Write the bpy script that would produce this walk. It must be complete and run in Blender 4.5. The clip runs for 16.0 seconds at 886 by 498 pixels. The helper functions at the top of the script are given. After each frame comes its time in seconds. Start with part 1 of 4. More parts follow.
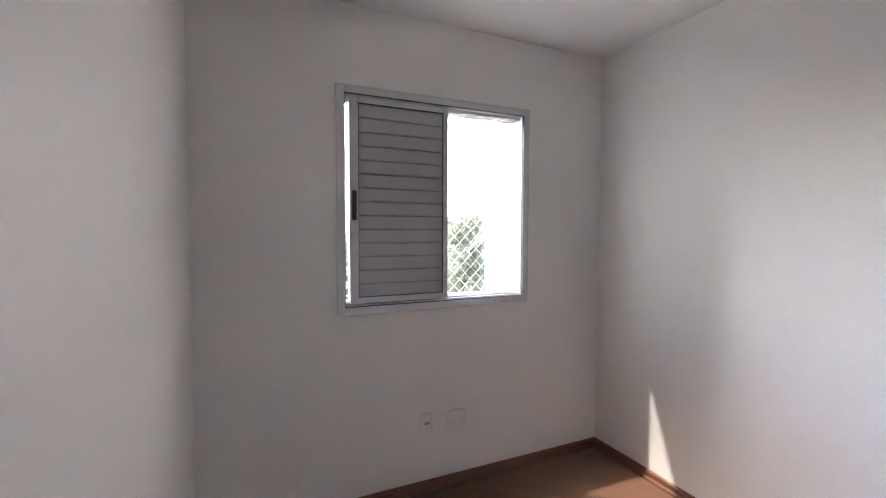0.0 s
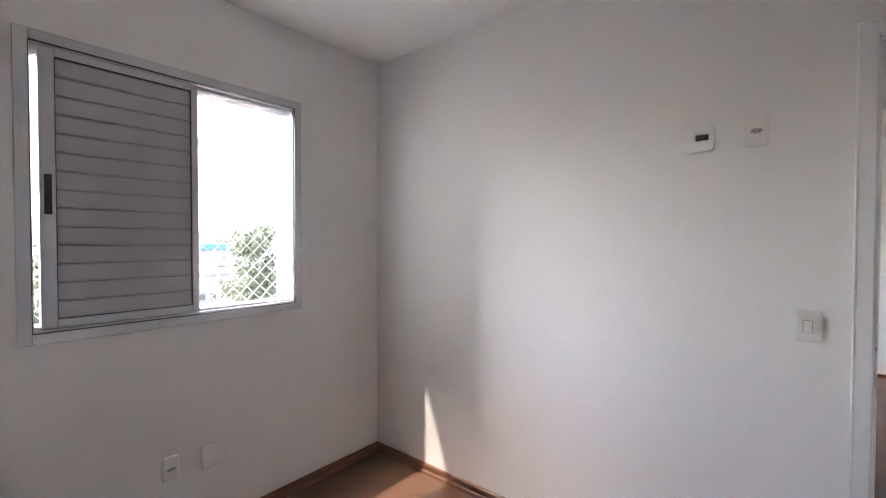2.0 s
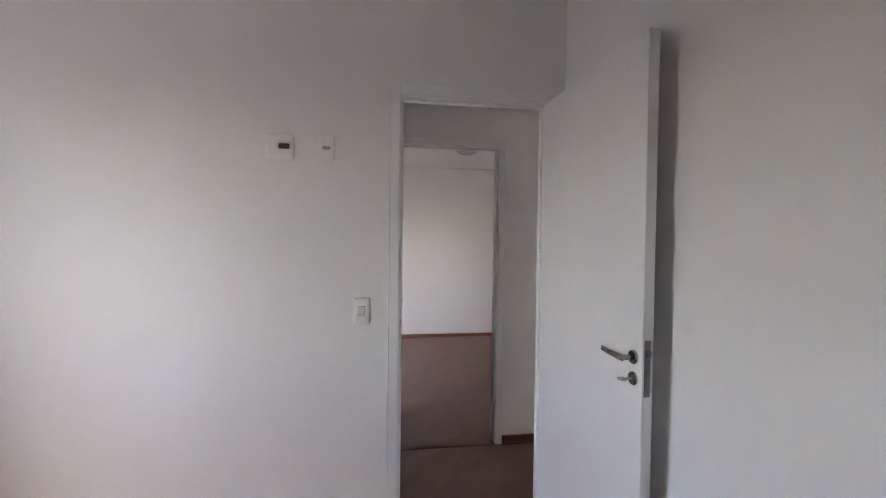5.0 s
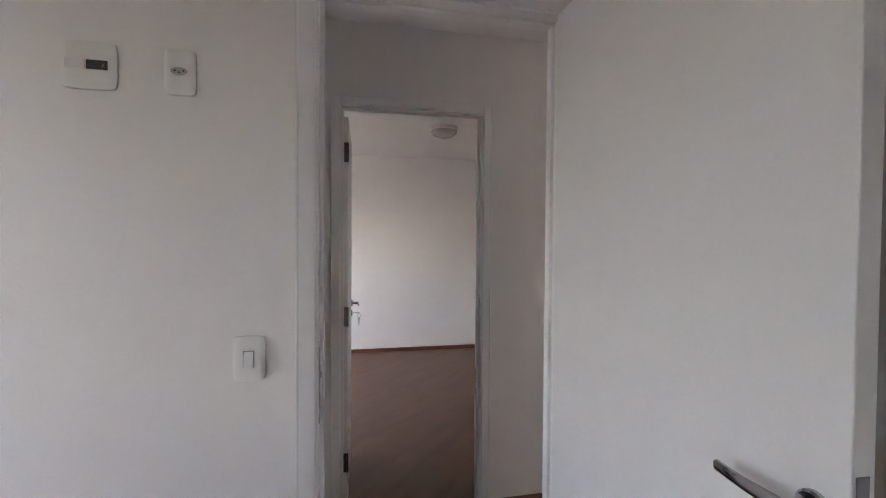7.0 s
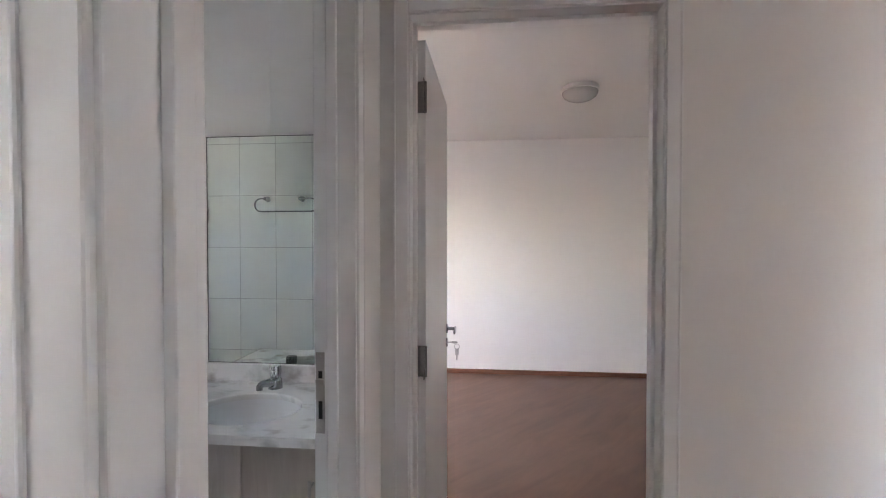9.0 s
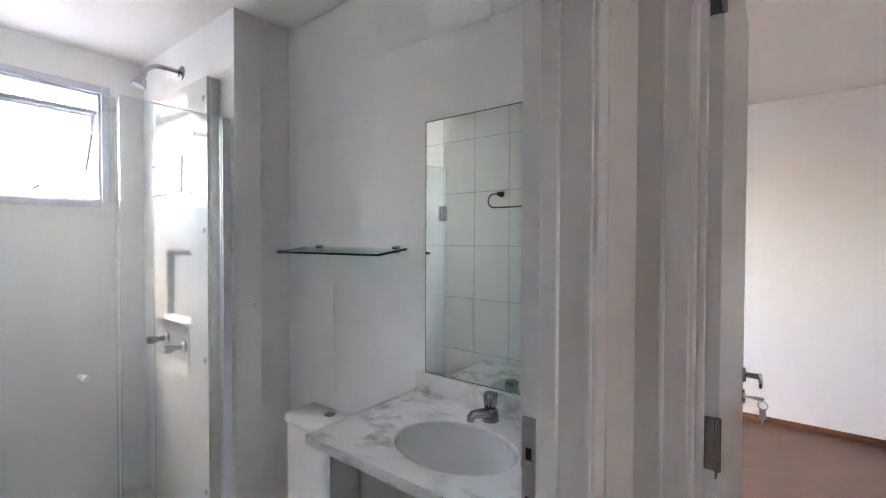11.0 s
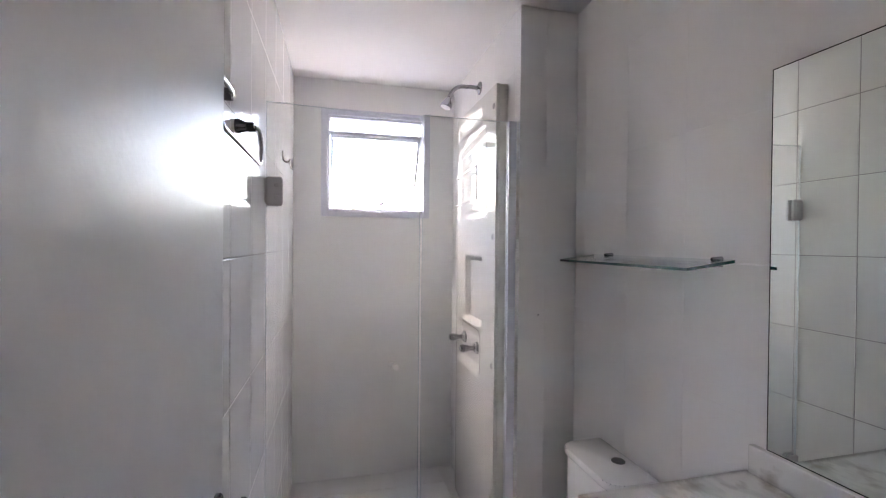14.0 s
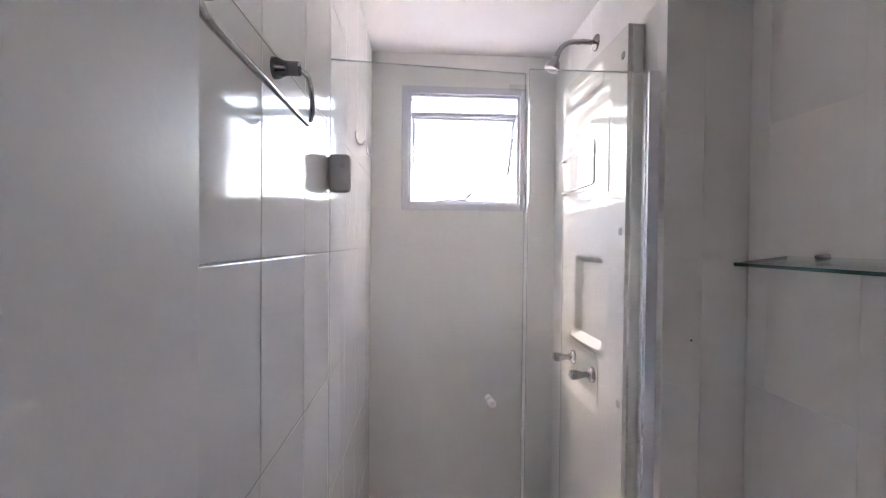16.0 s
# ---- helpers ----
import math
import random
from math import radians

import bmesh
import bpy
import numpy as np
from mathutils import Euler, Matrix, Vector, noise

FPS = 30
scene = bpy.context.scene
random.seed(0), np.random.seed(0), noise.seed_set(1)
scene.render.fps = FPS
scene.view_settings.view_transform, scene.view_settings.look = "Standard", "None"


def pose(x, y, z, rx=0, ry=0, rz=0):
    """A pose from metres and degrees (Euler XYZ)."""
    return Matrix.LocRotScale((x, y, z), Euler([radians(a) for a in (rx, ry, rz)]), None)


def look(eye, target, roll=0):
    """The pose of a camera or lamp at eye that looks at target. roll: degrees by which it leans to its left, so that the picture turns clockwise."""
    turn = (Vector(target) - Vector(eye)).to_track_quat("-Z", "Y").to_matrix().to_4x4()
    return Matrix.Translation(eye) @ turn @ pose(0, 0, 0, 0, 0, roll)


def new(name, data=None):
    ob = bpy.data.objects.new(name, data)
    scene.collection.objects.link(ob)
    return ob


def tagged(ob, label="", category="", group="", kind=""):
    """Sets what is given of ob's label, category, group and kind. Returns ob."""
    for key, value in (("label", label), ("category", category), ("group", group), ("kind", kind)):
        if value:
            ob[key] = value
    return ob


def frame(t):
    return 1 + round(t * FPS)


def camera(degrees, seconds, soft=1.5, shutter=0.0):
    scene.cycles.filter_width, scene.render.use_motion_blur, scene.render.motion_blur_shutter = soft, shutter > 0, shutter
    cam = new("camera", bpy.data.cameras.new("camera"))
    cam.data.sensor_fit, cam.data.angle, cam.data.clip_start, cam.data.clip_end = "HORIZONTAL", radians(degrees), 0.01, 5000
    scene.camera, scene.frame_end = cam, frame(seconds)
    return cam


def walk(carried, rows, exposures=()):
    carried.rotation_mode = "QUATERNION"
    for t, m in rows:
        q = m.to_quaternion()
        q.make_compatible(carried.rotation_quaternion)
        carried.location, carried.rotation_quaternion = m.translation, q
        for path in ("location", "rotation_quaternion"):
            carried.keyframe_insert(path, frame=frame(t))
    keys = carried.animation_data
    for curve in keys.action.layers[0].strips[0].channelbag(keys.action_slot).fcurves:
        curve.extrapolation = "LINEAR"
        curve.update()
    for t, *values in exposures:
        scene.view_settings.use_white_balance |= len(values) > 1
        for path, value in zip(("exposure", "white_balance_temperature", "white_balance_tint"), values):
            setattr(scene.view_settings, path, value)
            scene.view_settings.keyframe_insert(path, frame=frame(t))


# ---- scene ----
cam = camera(92.0, 16.0, soft=1.1)
PATH = [
    (0, (0.509, 0.194, 1.501), (1.333, 2.013, 1.408), 0.2),
    (0.5, (0.581, 0.23, 1.484), (1.55, 1.978, 1.415), 0.1),
    (1, (0.658, 0.223, 1.482), (1.796, 1.866, 1.418), 0.2),
    (1.5, (0.686, 0.213, 1.448), (2.023, 1.699, 1.407), -0.0),
    (2, (0.697, 0.207, 1.448), (2.245, 1.474, 1.408), 0.1),
    (2.5, (0.69, 0.198, 1.472), (2.448, 1.15, 1.418), 0.1),
    (3, (0.676, 0.194, 1.467), (2.596, 0.753, 1.42), 0.4),
    (3.5, (0.675, 0.165, 1.479), (2.659, 0.412, 1.42), 0.7),
    (4, (0.68, 0.152, 1.469), (2.679, 0.115, 1.419), 0.7),
    (4.5, (0.69, 0.139, 1.468), (2.674, -0.111, 1.418), 0.9),
    (7, (1.516, -0.098, 1.452), (3.474, -0.504, 1.412), 0.4),
    (7.5, (1.77, -0.19, 1.439), (3.742, -0.52, 1.407), -0.3),
    (8, (2.002, -0.241, 1.439), (3.995, -0.398, 1.401), -0.1),
    (8.2, (2.11, -0.251, 1.44), (4.108, -0.343, 1.405), -0.2),
    (10.3, (2.726, -0.189, 1.437), (4.53, 0.674, 1.392), 0.2),
    (10.5, (2.778, -0.17, 1.434), (4.512, 0.826, 1.394), 0.0),
    (11, (2.85, -0.133, 1.431), (4.444, 1.074, 1.394), 0.2),
    (11.5, (2.885, -0.105, 1.427), (4.311, 1.297, 1.393), 0.3),
    (12, (2.915, -0.058, 1.426), (4.16, 1.507, 1.394), 0.4),
    (12.5, (2.94, -0.028, 1.438), (3.987, 1.676, 1.401), 0.4),
    (13, (2.964, -0.014, 1.439), (3.813, 1.796, 1.411), 0.5),
    (13.5, (2.995, 0.012, 1.433), (3.668, 1.895, 1.412), 0.5),
    (14, (3.044, 0.053, 1.438), (3.53, 1.993, 1.417), 0.5),
    (14.5, (3.062, 0.108, 1.443), (3.372, 2.084, 1.423), 0.4),
    (15, (3.075, 0.224, 1.442), (3.281, 2.213, 1.423), 0.6),
    (15.5, (3.074, 0.359, 1.45), (3.226, 2.353, 1.428), 0.4),
    (16, (3.056, 0.463, 1.43), (3.164, 2.46, 1.401), 0.6),
]
EXPOSURES = [(0.0, 5.43, 7000, 16), (1.0, 5.58, 7050, 17), (2.0, 5.48, 7050, 16), (2.5, 5.42, 7050, 16), (3.0, 5.22, 7080, 16), (3.5, 5.48, 7100, 16), (4.0, 5.52, 7100, 16), (4.5, 5.4, 7100, 16), (7.0, 5.22, 7150, 16), (8.2, 5.56, 7200, 17), (10.5, 6.0, 7100, 14), (11.0, 5.88, 7120, 15), (11.5, 5.72, 7150, 16), (12.0, 5.74, 7250, 18), (12.5, 5.58, 7300, 20), (16.0, 5.5, 7500, 24)]
walk(cam, [(t, look(eye, target, roll)) for t, eye, target, roll in PATH], EXPOSURES)

# ---- world, sun, exposure ----
SUN_TO = Vector((-1.455, 1.0, 2.8)).normalized()
world = bpy.data.worlds.new("world")
scene.world = world
world.use_nodes = True
wn = world.node_tree
sky = wn.nodes.new("ShaderNodeTexSky")
sky.sky_type = "NISHITA"
sky.sun_disc = False
sky.sun_elevation = math.asin(SUN_TO.z)
sky.sun_rotation = math.atan2(SUN_TO.x, SUN_TO.y)
sky.dust_density = 3.0
wn.links.new(sky.outputs[0], wn.nodes["Background"].inputs[0])
wn.nodes["Background"].inputs[1].default_value = 0.15
sun = new("sun", bpy.data.lights.new("sun", "SUN"))
sun.data.energy = 0.16
sun.data.angle = radians(0.9)
sun.data.color = (1.0, 0.95, 0.87)
sun.matrix_basis = look(SUN_TO * 50, (0, 0, 0))


# ---- materials ----
def mat(name, color, rough=0.5, metal=0.0, vary=0.06, scale=6.0, bump=0.0, bump_scale=120.0, coat=0.0, wear=0.0):
    """Paint, plastic or metal: base colour with stains at two scales, uneven gloss and fine relief."""
    m = bpy.data.materials.new(name)
    m.use_nodes = True
    nt, b = m.node_tree, m.node_tree.nodes["Principled BSDF"]
    co = nt.nodes.new("ShaderNodeTexCoord")
    b.inputs["Metallic"].default_value = metal
    b.inputs["Coat Weight"].default_value = coat
    big = nt.nodes.new("ShaderNodeTexNoise")
    big.inputs["Scale"].default_value = scale
    big.inputs["Detail"].default_value = 5
    fine = nt.nodes.new("ShaderNodeTexNoise")
    fine.inputs["Scale"].default_value = bump_scale
    fine.inputs["Detail"].default_value = 3
    for n in (big, fine):
        nt.links.new(co.outputs["Object"], n.inputs["Vector"])
    mix = nt.nodes.new("ShaderNodeMix")
    mix.data_type = "RGBA"
    mix.inputs[6].default_value = (*[c * (1 - vary) for c in color], 1)
    mix.inputs[7].default_value = (*[min(1, c * (1 + vary)) for c in color], 1)
    nt.links.new(big.outputs[0], mix.inputs[0])
    nt.links.new(mix.outputs[2], b.inputs["Base Color"])
    rr = nt.nodes.new("ShaderNodeMapRange")
    rr.inputs[3].default_value = max(0.02, rough - 0.06 - wear)
    rr.inputs[4].default_value = rough + 0.06 + wear
    nt.links.new(big.outputs[0], rr.inputs[0])
    nt.links.new(rr.outputs[0], b.inputs["Roughness"])
    if bump:
        bp = nt.nodes.new("ShaderNodeBump")
        bp.inputs["Strength"].default_value = bump
        bp.inputs["Distance"].default_value = 0.002
        nt.links.new(fine.outputs[0], bp.inputs["Height"])
        nt.links.new(bp.outputs[0], b.inputs["Normal"])
    return m


def wood(name, dark, light, rough, along=(1, 12, 12), scale=3.0, bump=0.08, turn=0.0):
    """Wood or laminate: grain stretched along one axis, with broad tone changes."""
    m = bpy.data.materials.new(name)
    m.use_nodes = True
    nt, b = m.node_tree, m.node_tree.nodes["Principled BSDF"]
    co = nt.nodes.new("ShaderNodeTexCoord")
    mp = nt.nodes.new("ShaderNodeMapping")
    mp.inputs["Scale"].default_value = along
    spin = nt.nodes.new("ShaderNodeMapping")
    spin.inputs["Rotation"].default_value = (0, 0, radians(turn))
    nt.links.new(co.outputs["Object"], spin.inputs[0])
    nt.links.new(spin.outputs[0], mp.inputs[0])
    n = nt.nodes.new("ShaderNodeTexNoise")
    n.inputs["Scale"].default_value = scale
    n.inputs["Detail"].default_value = 8
    n.inputs["Roughness"].default_value = 0.62
    n.inputs["Distortion"].default_value = 0.7
    nt.links.new(mp.outputs[0], n.inputs["Vector"])
    blot = nt.nodes.new("ShaderNodeTexNoise")
    blot.inputs["Scale"].default_value = 1.6
    blot.inputs["Detail"].default_value = 3
    nt.links.new(co.outputs["Object"], blot.inputs["Vector"])
    mixf = nt.nodes.new("ShaderNodeMath")
    mixf.operation = "MULTIPLY_ADD"
    mixf.inputs[1].default_value = 0.55
    nt.links.new(n.outputs[0], mixf.inputs[0])
    half = nt.nodes.new("ShaderNodeMath")
    half.operation = "MULTIPLY"
    half.inputs[1].default_value = 0.45
    nt.links.new(blot.outputs[0], half.inputs[0])
    nt.links.new(half.outputs[0], mixf.inputs[2])
    r = nt.nodes.new("ShaderNodeValToRGB")
    r.color_ramp.elements[0].position, r.color_ramp.elements[0].color = 0.3, (*dark, 1)
    r.color_ramp.elements[1].position, r.color_ramp.elements[1].color = 0.72, (*light, 1)
    nt.links.new(mixf.outputs[0], r.inputs[0])
    nt.links.new(r.outputs[0], b.inputs["Base Color"])
    rr = nt.nodes.new("ShaderNodeMapRange")
    rr.inputs[3].default_value, rr.inputs[4].default_value = rough - 0.08, rough + 0.1
    nt.links.new(blot.outputs[0], rr.inputs[0])
    nt.links.new(rr.outputs[0], b.inputs["Roughness"])
    bp = nt.nodes.new("ShaderNodeBump")
    bp.inputs["Strength"].default_value, bp.inputs["Distance"].default_value = bump, 0.002
    nt.links.new(n.outputs[0], bp.inputs["Height"])
    nt.links.new(bp.outputs[0], b.inputs["Normal"])
    return m


def marble(name):
    """White marble with grey and rust blotches drawn out on a slant."""
    m = bpy.data.materials.new(name)
    m.use_nodes = True
    nt, b = m.node_tree, m.node_tree.nodes["Principled BSDF"]
    co = nt.nodes.new("ShaderNodeTexCoord")
    mp = nt.nodes.new("ShaderNodeMapping")
    mp.inputs["Rotation"].default_value = (0, 0, radians(35))
    mp.inputs["Scale"].default_value = (1.5, 1.0, 1.4)
    nt.links.new(co.outputs["Object"], mp.inputs[0])
    n1 = nt.nodes.new("ShaderNodeTexNoise")
    n1.inputs["Scale"].default_value, n1.inputs["Detail"].default_value = 6.0, 6
    n1.inputs["Distortion"].default_value = 0.8
    n2 = nt.nodes.new("ShaderNodeTexNoise")
    n2.inputs["Scale"].default_value, n2.inputs["Detail"].default_value = 10.0, 5
    for n in (n1, n2):
        nt.links.new(mp.outputs[0], n.inputs["Vector"])
    r1 = nt.nodes.new("ShaderNodeValToRGB")
    r1.color_ramp.elements[0].position, r1.color_ramp.elements[0].color = 0.26, (0.54, 0.54, 0.51, 1)
    r1.color_ramp.elements[1].position, r1.color_ramp.elements[1].color = 0.45, (0.84, 0.825, 0.79, 1)
    nt.links.new(n1.outputs[0], r1.inputs[0])
    r2 = nt.nodes.new("ShaderNodeValToRGB")
    r2.color_ramp.elements[0].position, r2.color_ramp.elements[0].color = 0.56, (0, 0, 0, 1)
    r2.color_ramp.elements[1].position, r2.color_ramp.elements[1].color = 0.75, (0.8, 0.8, 0.8, 1)
    nt.links.new(n2.outputs[0], r2.inputs[0])
    mix = nt.nodes.new("ShaderNodeMix")
    mix.data_type = "RGBA"
    mix.inputs[7].default_value = (0.33, 0.28, 0.22, 1)
    nt.links.new(r2.outputs[0], mix.inputs[0])
    nt.links.new(r1.outputs[0], mix.inputs[6])
    nt.links.new(mix.outputs[2], b.inputs["Base Color"])
    b.inputs["Roughness"].default_value = 0.2
    return m


def pane(name, tint, gloss=1.0, haze=0.0):
    """Clear glass sheet: tinted see-through with a mirror gloss that grows towards grazing, and a thin film of dirt."""
    m = bpy.data.materials.new(name)
    m.use_nodes = True
    nt = m.node_tree
    nt.nodes.remove(nt.nodes["Principled BSDF"])
    out = nt.nodes["Material Output"]
    tr = nt.nodes.new("ShaderNodeBsdfTransparent")
    tr.inputs[0].default_value = (*tint, 1)
    gl = nt.nodes.new("ShaderNodeBsdfGlossy")
    gl.inputs["Roughness"].default_value = 0.01
    lw = nt.nodes.new("ShaderNodeLayerWeight")
    lw.inputs[0].default_value = 0.5
    pw = nt.nodes.new("ShaderNodeMath")
    pw.operation = "POWER"
    pw.inputs[1].default_value = 5.0
    nt.links.new(lw.outputs["Facing"], pw.inputs[0])
    fr = nt.nodes.new("ShaderNodeMath")
    fr.operation = "MULTIPLY_ADD"
    fr.inputs[1].default_value, fr.inputs[2].default_value = 0.9 * gloss, 0.04 * gloss
    nt.links.new(pw.outputs[0], fr.inputs[0])
    mix = nt.nodes.new("ShaderNodeMixShader")
    nt.links.new(fr.outputs[0], mix.inputs[0])
    nt.links.new(tr.outputs[0], mix.inputs[1])
    nt.links.new(gl.outputs[0], mix.inputs[2])
    last = mix
    if haze:
        df = nt.nodes.new("ShaderNodeBsdfDiffuse")
        df.inputs[0].default_value = (0.75, 0.77, 0.78, 1)
        no = nt.nodes.new("ShaderNodeTexNoise")
        no.inputs["Scale"].default_value = 3.0
        mr = nt.nodes.new("ShaderNodeMapRange")
        mr.inputs[3].default_value, mr.inputs[4].default_value = haze * 0.5, haze * 1.5
        nt.links.new(no.outputs[0], mr.inputs[0])
        last = nt.nodes.new("ShaderNodeMixShader")
        nt.links.new(mr.outputs[0], last.inputs[0])
        nt.links.new(mix.outputs[0], last.inputs[1])
        nt.links.new(df.outputs[0], last.inputs[2])
    nt.links.new(last.outputs[0], out.inputs[0])
    return m


def frosted(name):
    """Rolled frosted glass, which scatters the daylight as it passes."""
    m = bpy.data.materials.new(name)
    m.use_nodes = True
    nt = m.node_tree
    nt.nodes.remove(nt.nodes["Principled BSDF"])
    rf = nt.nodes.new("ShaderNodeBsdfRefraction")
    rf.inputs["Color"].default_value = (0.9, 0.92, 0.93, 1)
    rf.inputs["Roughness"].default_value = 0.36
    rf.inputs["IOR"].default_value = 1.06
    tl = nt.nodes.new("ShaderNodeBsdfTranslucent")
    tl.inputs["Color"].default_value = (0.9, 0.92, 0.93, 1)
    mix = nt.nodes.new("ShaderNodeMixShader")
    mix.inputs[0].default_value = 0.12
    nt.links.new(rf.outputs[0], mix.inputs[1])
    nt.links.new(tl.outputs[0], mix.inputs[2])
    nt.links.new(mix.outputs[0], nt.nodes["Material Output"].inputs[0])
    return m


PAINT = mat("wall_paint", (0.87, 0.855, 0.83), 0.55, vary=0.015, scale=2.5, bump=0.12, bump_scale=260)
CEIL = mat("ceiling_paint", (0.86, 0.855, 0.84), 0.8, vary=0.015, scale=3, bump=0.1, bump_scale=220)
OUTSIDE = mat("outside_render", (0.75, 0.74, 0.71), 0.85, vary=0.06, scale=1.5, bump=0.3, bump_scale=60)
DOOR = mat("door_lacquer", (0.84, 0.84, 0.835), 0.35, vary=0.012, scale=4, bump=0.45, bump_scale=45)
TRIM = mat("trim_lacquer", (0.88, 0.875, 0.865), 0.45, vary=0.012, scale=3, bump=0.03, bump_scale=120)
FLOOR = wood("laminate_floor", (0.108, 0.053, 0.034), (0.222, 0.123, 0.082), 0.38, (4.5, 0.8, 4.5), 1.9, 0.03, -47)
BASE = wood("baseboard_wood", (0.1, 0.038, 0.018), (0.23, 0.095, 0.047), 0.38, (9, 9, 30), 3.0, 0.1)
CAB = wood("cabinet_oak", (0.46, 0.4, 0.34), (0.62, 0.56, 0.5), 0.45, (12, 12, 1.5), 3.5, 0.1)
CABW = mat("white_board", (0.78, 0.78, 0.77), 0.4, vary=0.02)
TILE = mat("glazed_tile", (0.9, 0.895, 0.875), 0.13, vary=0.006, scale=3, bump=0.13, bump_scale=16)
TILE.node_tree.nodes["Principled BSDF"].inputs["Specular IOR Level"].default_value = 0.19
for n in TILE.node_tree.nodes:
    if n.type == "MAP_RANGE":
        n.inputs[3].default_value, n.inputs[4].default_value = 0.07, 0.1
# west wall joints: the gap they leave in the tile reflections, put into a darker colour
GROUT2 = mat("dark_grout", (0.42, 0.41, 0.39), 0.85, vary=0.15, scale=9, bump=0.2)
GROUT = mat("grout", (0.89, 0.885, 0.865), 0.6, vary=0.05, scale=9, bump=0.2)
CERAMIC = mat("ceramic", (0.88, 0.88, 0.865), 0.07, vary=0.01, scale=4, coat=0.5)
FIBRE = mat("fibreglass", (0.72, 0.71, 0.675), 0.08, vary=0.015, scale=5, bump=0.03, bump_scale=14)
ALU = mat("aluminium", (0.62, 0.62, 0.63), 0.42, 0.7, vary=0.05, scale=14, bump=0.05, bump_scale=300)
ALUL = mat("pale_aluminium", (0.66, 0.68, 0.76), 0.35, 0.3, vary=0.04, scale=14, bump=0.05, bump_scale=300)
SHUT = mat("shutter_aluminium", (0.47, 0.47, 0.48), 0.5, 0.3, vary=0.05, scale=9, bump=0.08, bump_scale=250)
CHROME = mat("chrome", (0.4, 0.4, 0.42), 0.1, 1.0, vary=0.05, scale=30, wear=0.02)
DCHROME = mat("dark_chrome", (0.17, 0.17, 0.18), 0.16, 1.0, vary=0.05, scale=30)
STEEL = mat("brushed_steel", (0.5, 0.48, 0.46), 0.35, 1.0, vary=0.1, scale=40, bump=0.05)
LOCK = mat("tarnished_steel", (0.22, 0.21, 0.22), 0.4, 0.8, vary=0.35, scale=60, bump=0.1)
HINGE = mat("hinge_grey", (0.62, 0.61, 0.62), 0.38, 0.25, vary=0.06, scale=20)
PROF = mat("anodised_profile", (0.8, 0.81, 0.87), 0.42, 0.0, vary=0.03, scale=12)
CUP = mat("dull_cup", (0.3, 0.3, 0.29), 0.45, 0.3, vary=0.1, scale=40)
POST = mat("dark_metal", (0.3, 0.29, 0.29), 0.2, 0.8, vary=0.08, scale=40)
BLACK = mat("black_plastic", (0.02, 0.02, 0.022), 0.4, vary=0.1)
DARK = mat("dark_gap", (0.03, 0.027, 0.025), 0.8, vary=0.1)
PLAST = mat("white_plastic", (0.86, 0.85, 0.82), 0.36, vary=0.015, scale=12)
PLAST2 = mat("bright_plastic", (0.85, 0.85, 0.83), 0.36, vary=0.01, scale=12)
MARBLE = marble("marble")
GLASS = pane("shower_glass", (0.965, 0.98, 0.975), 1.0, 0.035)
SHELF = pane("shelf_glass", (0.86, 0.95, 0.93), 1.0, 0.02)
EDGE = mat("glass_edge", (0.012, 0.07, 0.066), 0.15, vary=0.1, scale=20, coat=0.5)
CEDGE = mat("clear_glass_edge", (0.8, 0.87, 0.89), 0.12, vary=0.05, scale=20, coat=0.5)
FROST = frosted("frosted_glass")
MIRROR = mat("mirror_silver", (0.79, 0.84, 0.79), 0.03, 1.0, vary=0.003)
for n in MIRROR.node_tree.nodes:
    if n.type == "MAP_RANGE":
        n.inputs[3].default_value, n.inputs[4].default_value = 0.005, 0.012
OPAL = mat("opal_glass", (0.5, 0.49, 0.47), 0.2, vary=0.02)
CORD = mat("net_cord", (0.85, 0.85, 0.82), 0.7, vary=0.05)
LEAF = mat("foliage", (0.075, 0.088, 0.052), 0.55, vary=0.45, scale=1.5)
BARK = mat("bark", (0.06, 0.045, 0.032), 0.9, vary=0.3, scale=8, bump=0.5, bump_scale=30)
BLUE = mat("blue_roof", (0.008, 0.06, 0.26), 0.5, vary=0.1, scale=1)
ROOFG = mat("grey_roof", (0.13, 0.14, 0.15), 0.7, vary=0.15, scale=1)
FIBRE.node_tree.nodes["Principled BSDF"].inputs["Specular IOR Level"].default_value = 0.09
DOOR.node_tree.nodes["Principled BSDF"].inputs["Specular IOR Level"].default_value = 0.42
BEIGE = mat("beige_render", (0.62, 0.55, 0.45), 0.85, vary=0.06, scale=1.5, bump=0.3, bump_scale=60)
PALE = mat("pale_roof", (0.3, 0.33, 0.36), 0.7, vary=0.1, scale=1)
FACADE = mat("facade_paint", (0.12, 0.108, 0.092), 0.85, vary=0.08, scale=0.4)
GROUND = mat("ground_asphalt", (0.11, 0.108, 0.1), 0.9, vary=0.3, scale=0.1)


# ---- mesh helpers ----
def finish(bm, name, material, smooth=False):
    bmesh.ops.recalc_face_normals(bm, faces=bm.faces)
    me = bpy.data.meshes.new(name)
    bm.to_mesh(me)
    bm.free()
    me.materials.append(material)
    if smooth:
        for p in me.polygons:
            p.use_smooth = True
        me.set_sharp_from_angle(angle=radians(40))
    return me


def thing(name, at, label, category, group="", kind=""):
    e = new(name)
    e.location = at
    e.empty_display_size = 0.05
    return tagged(e, label, category, group, kind)


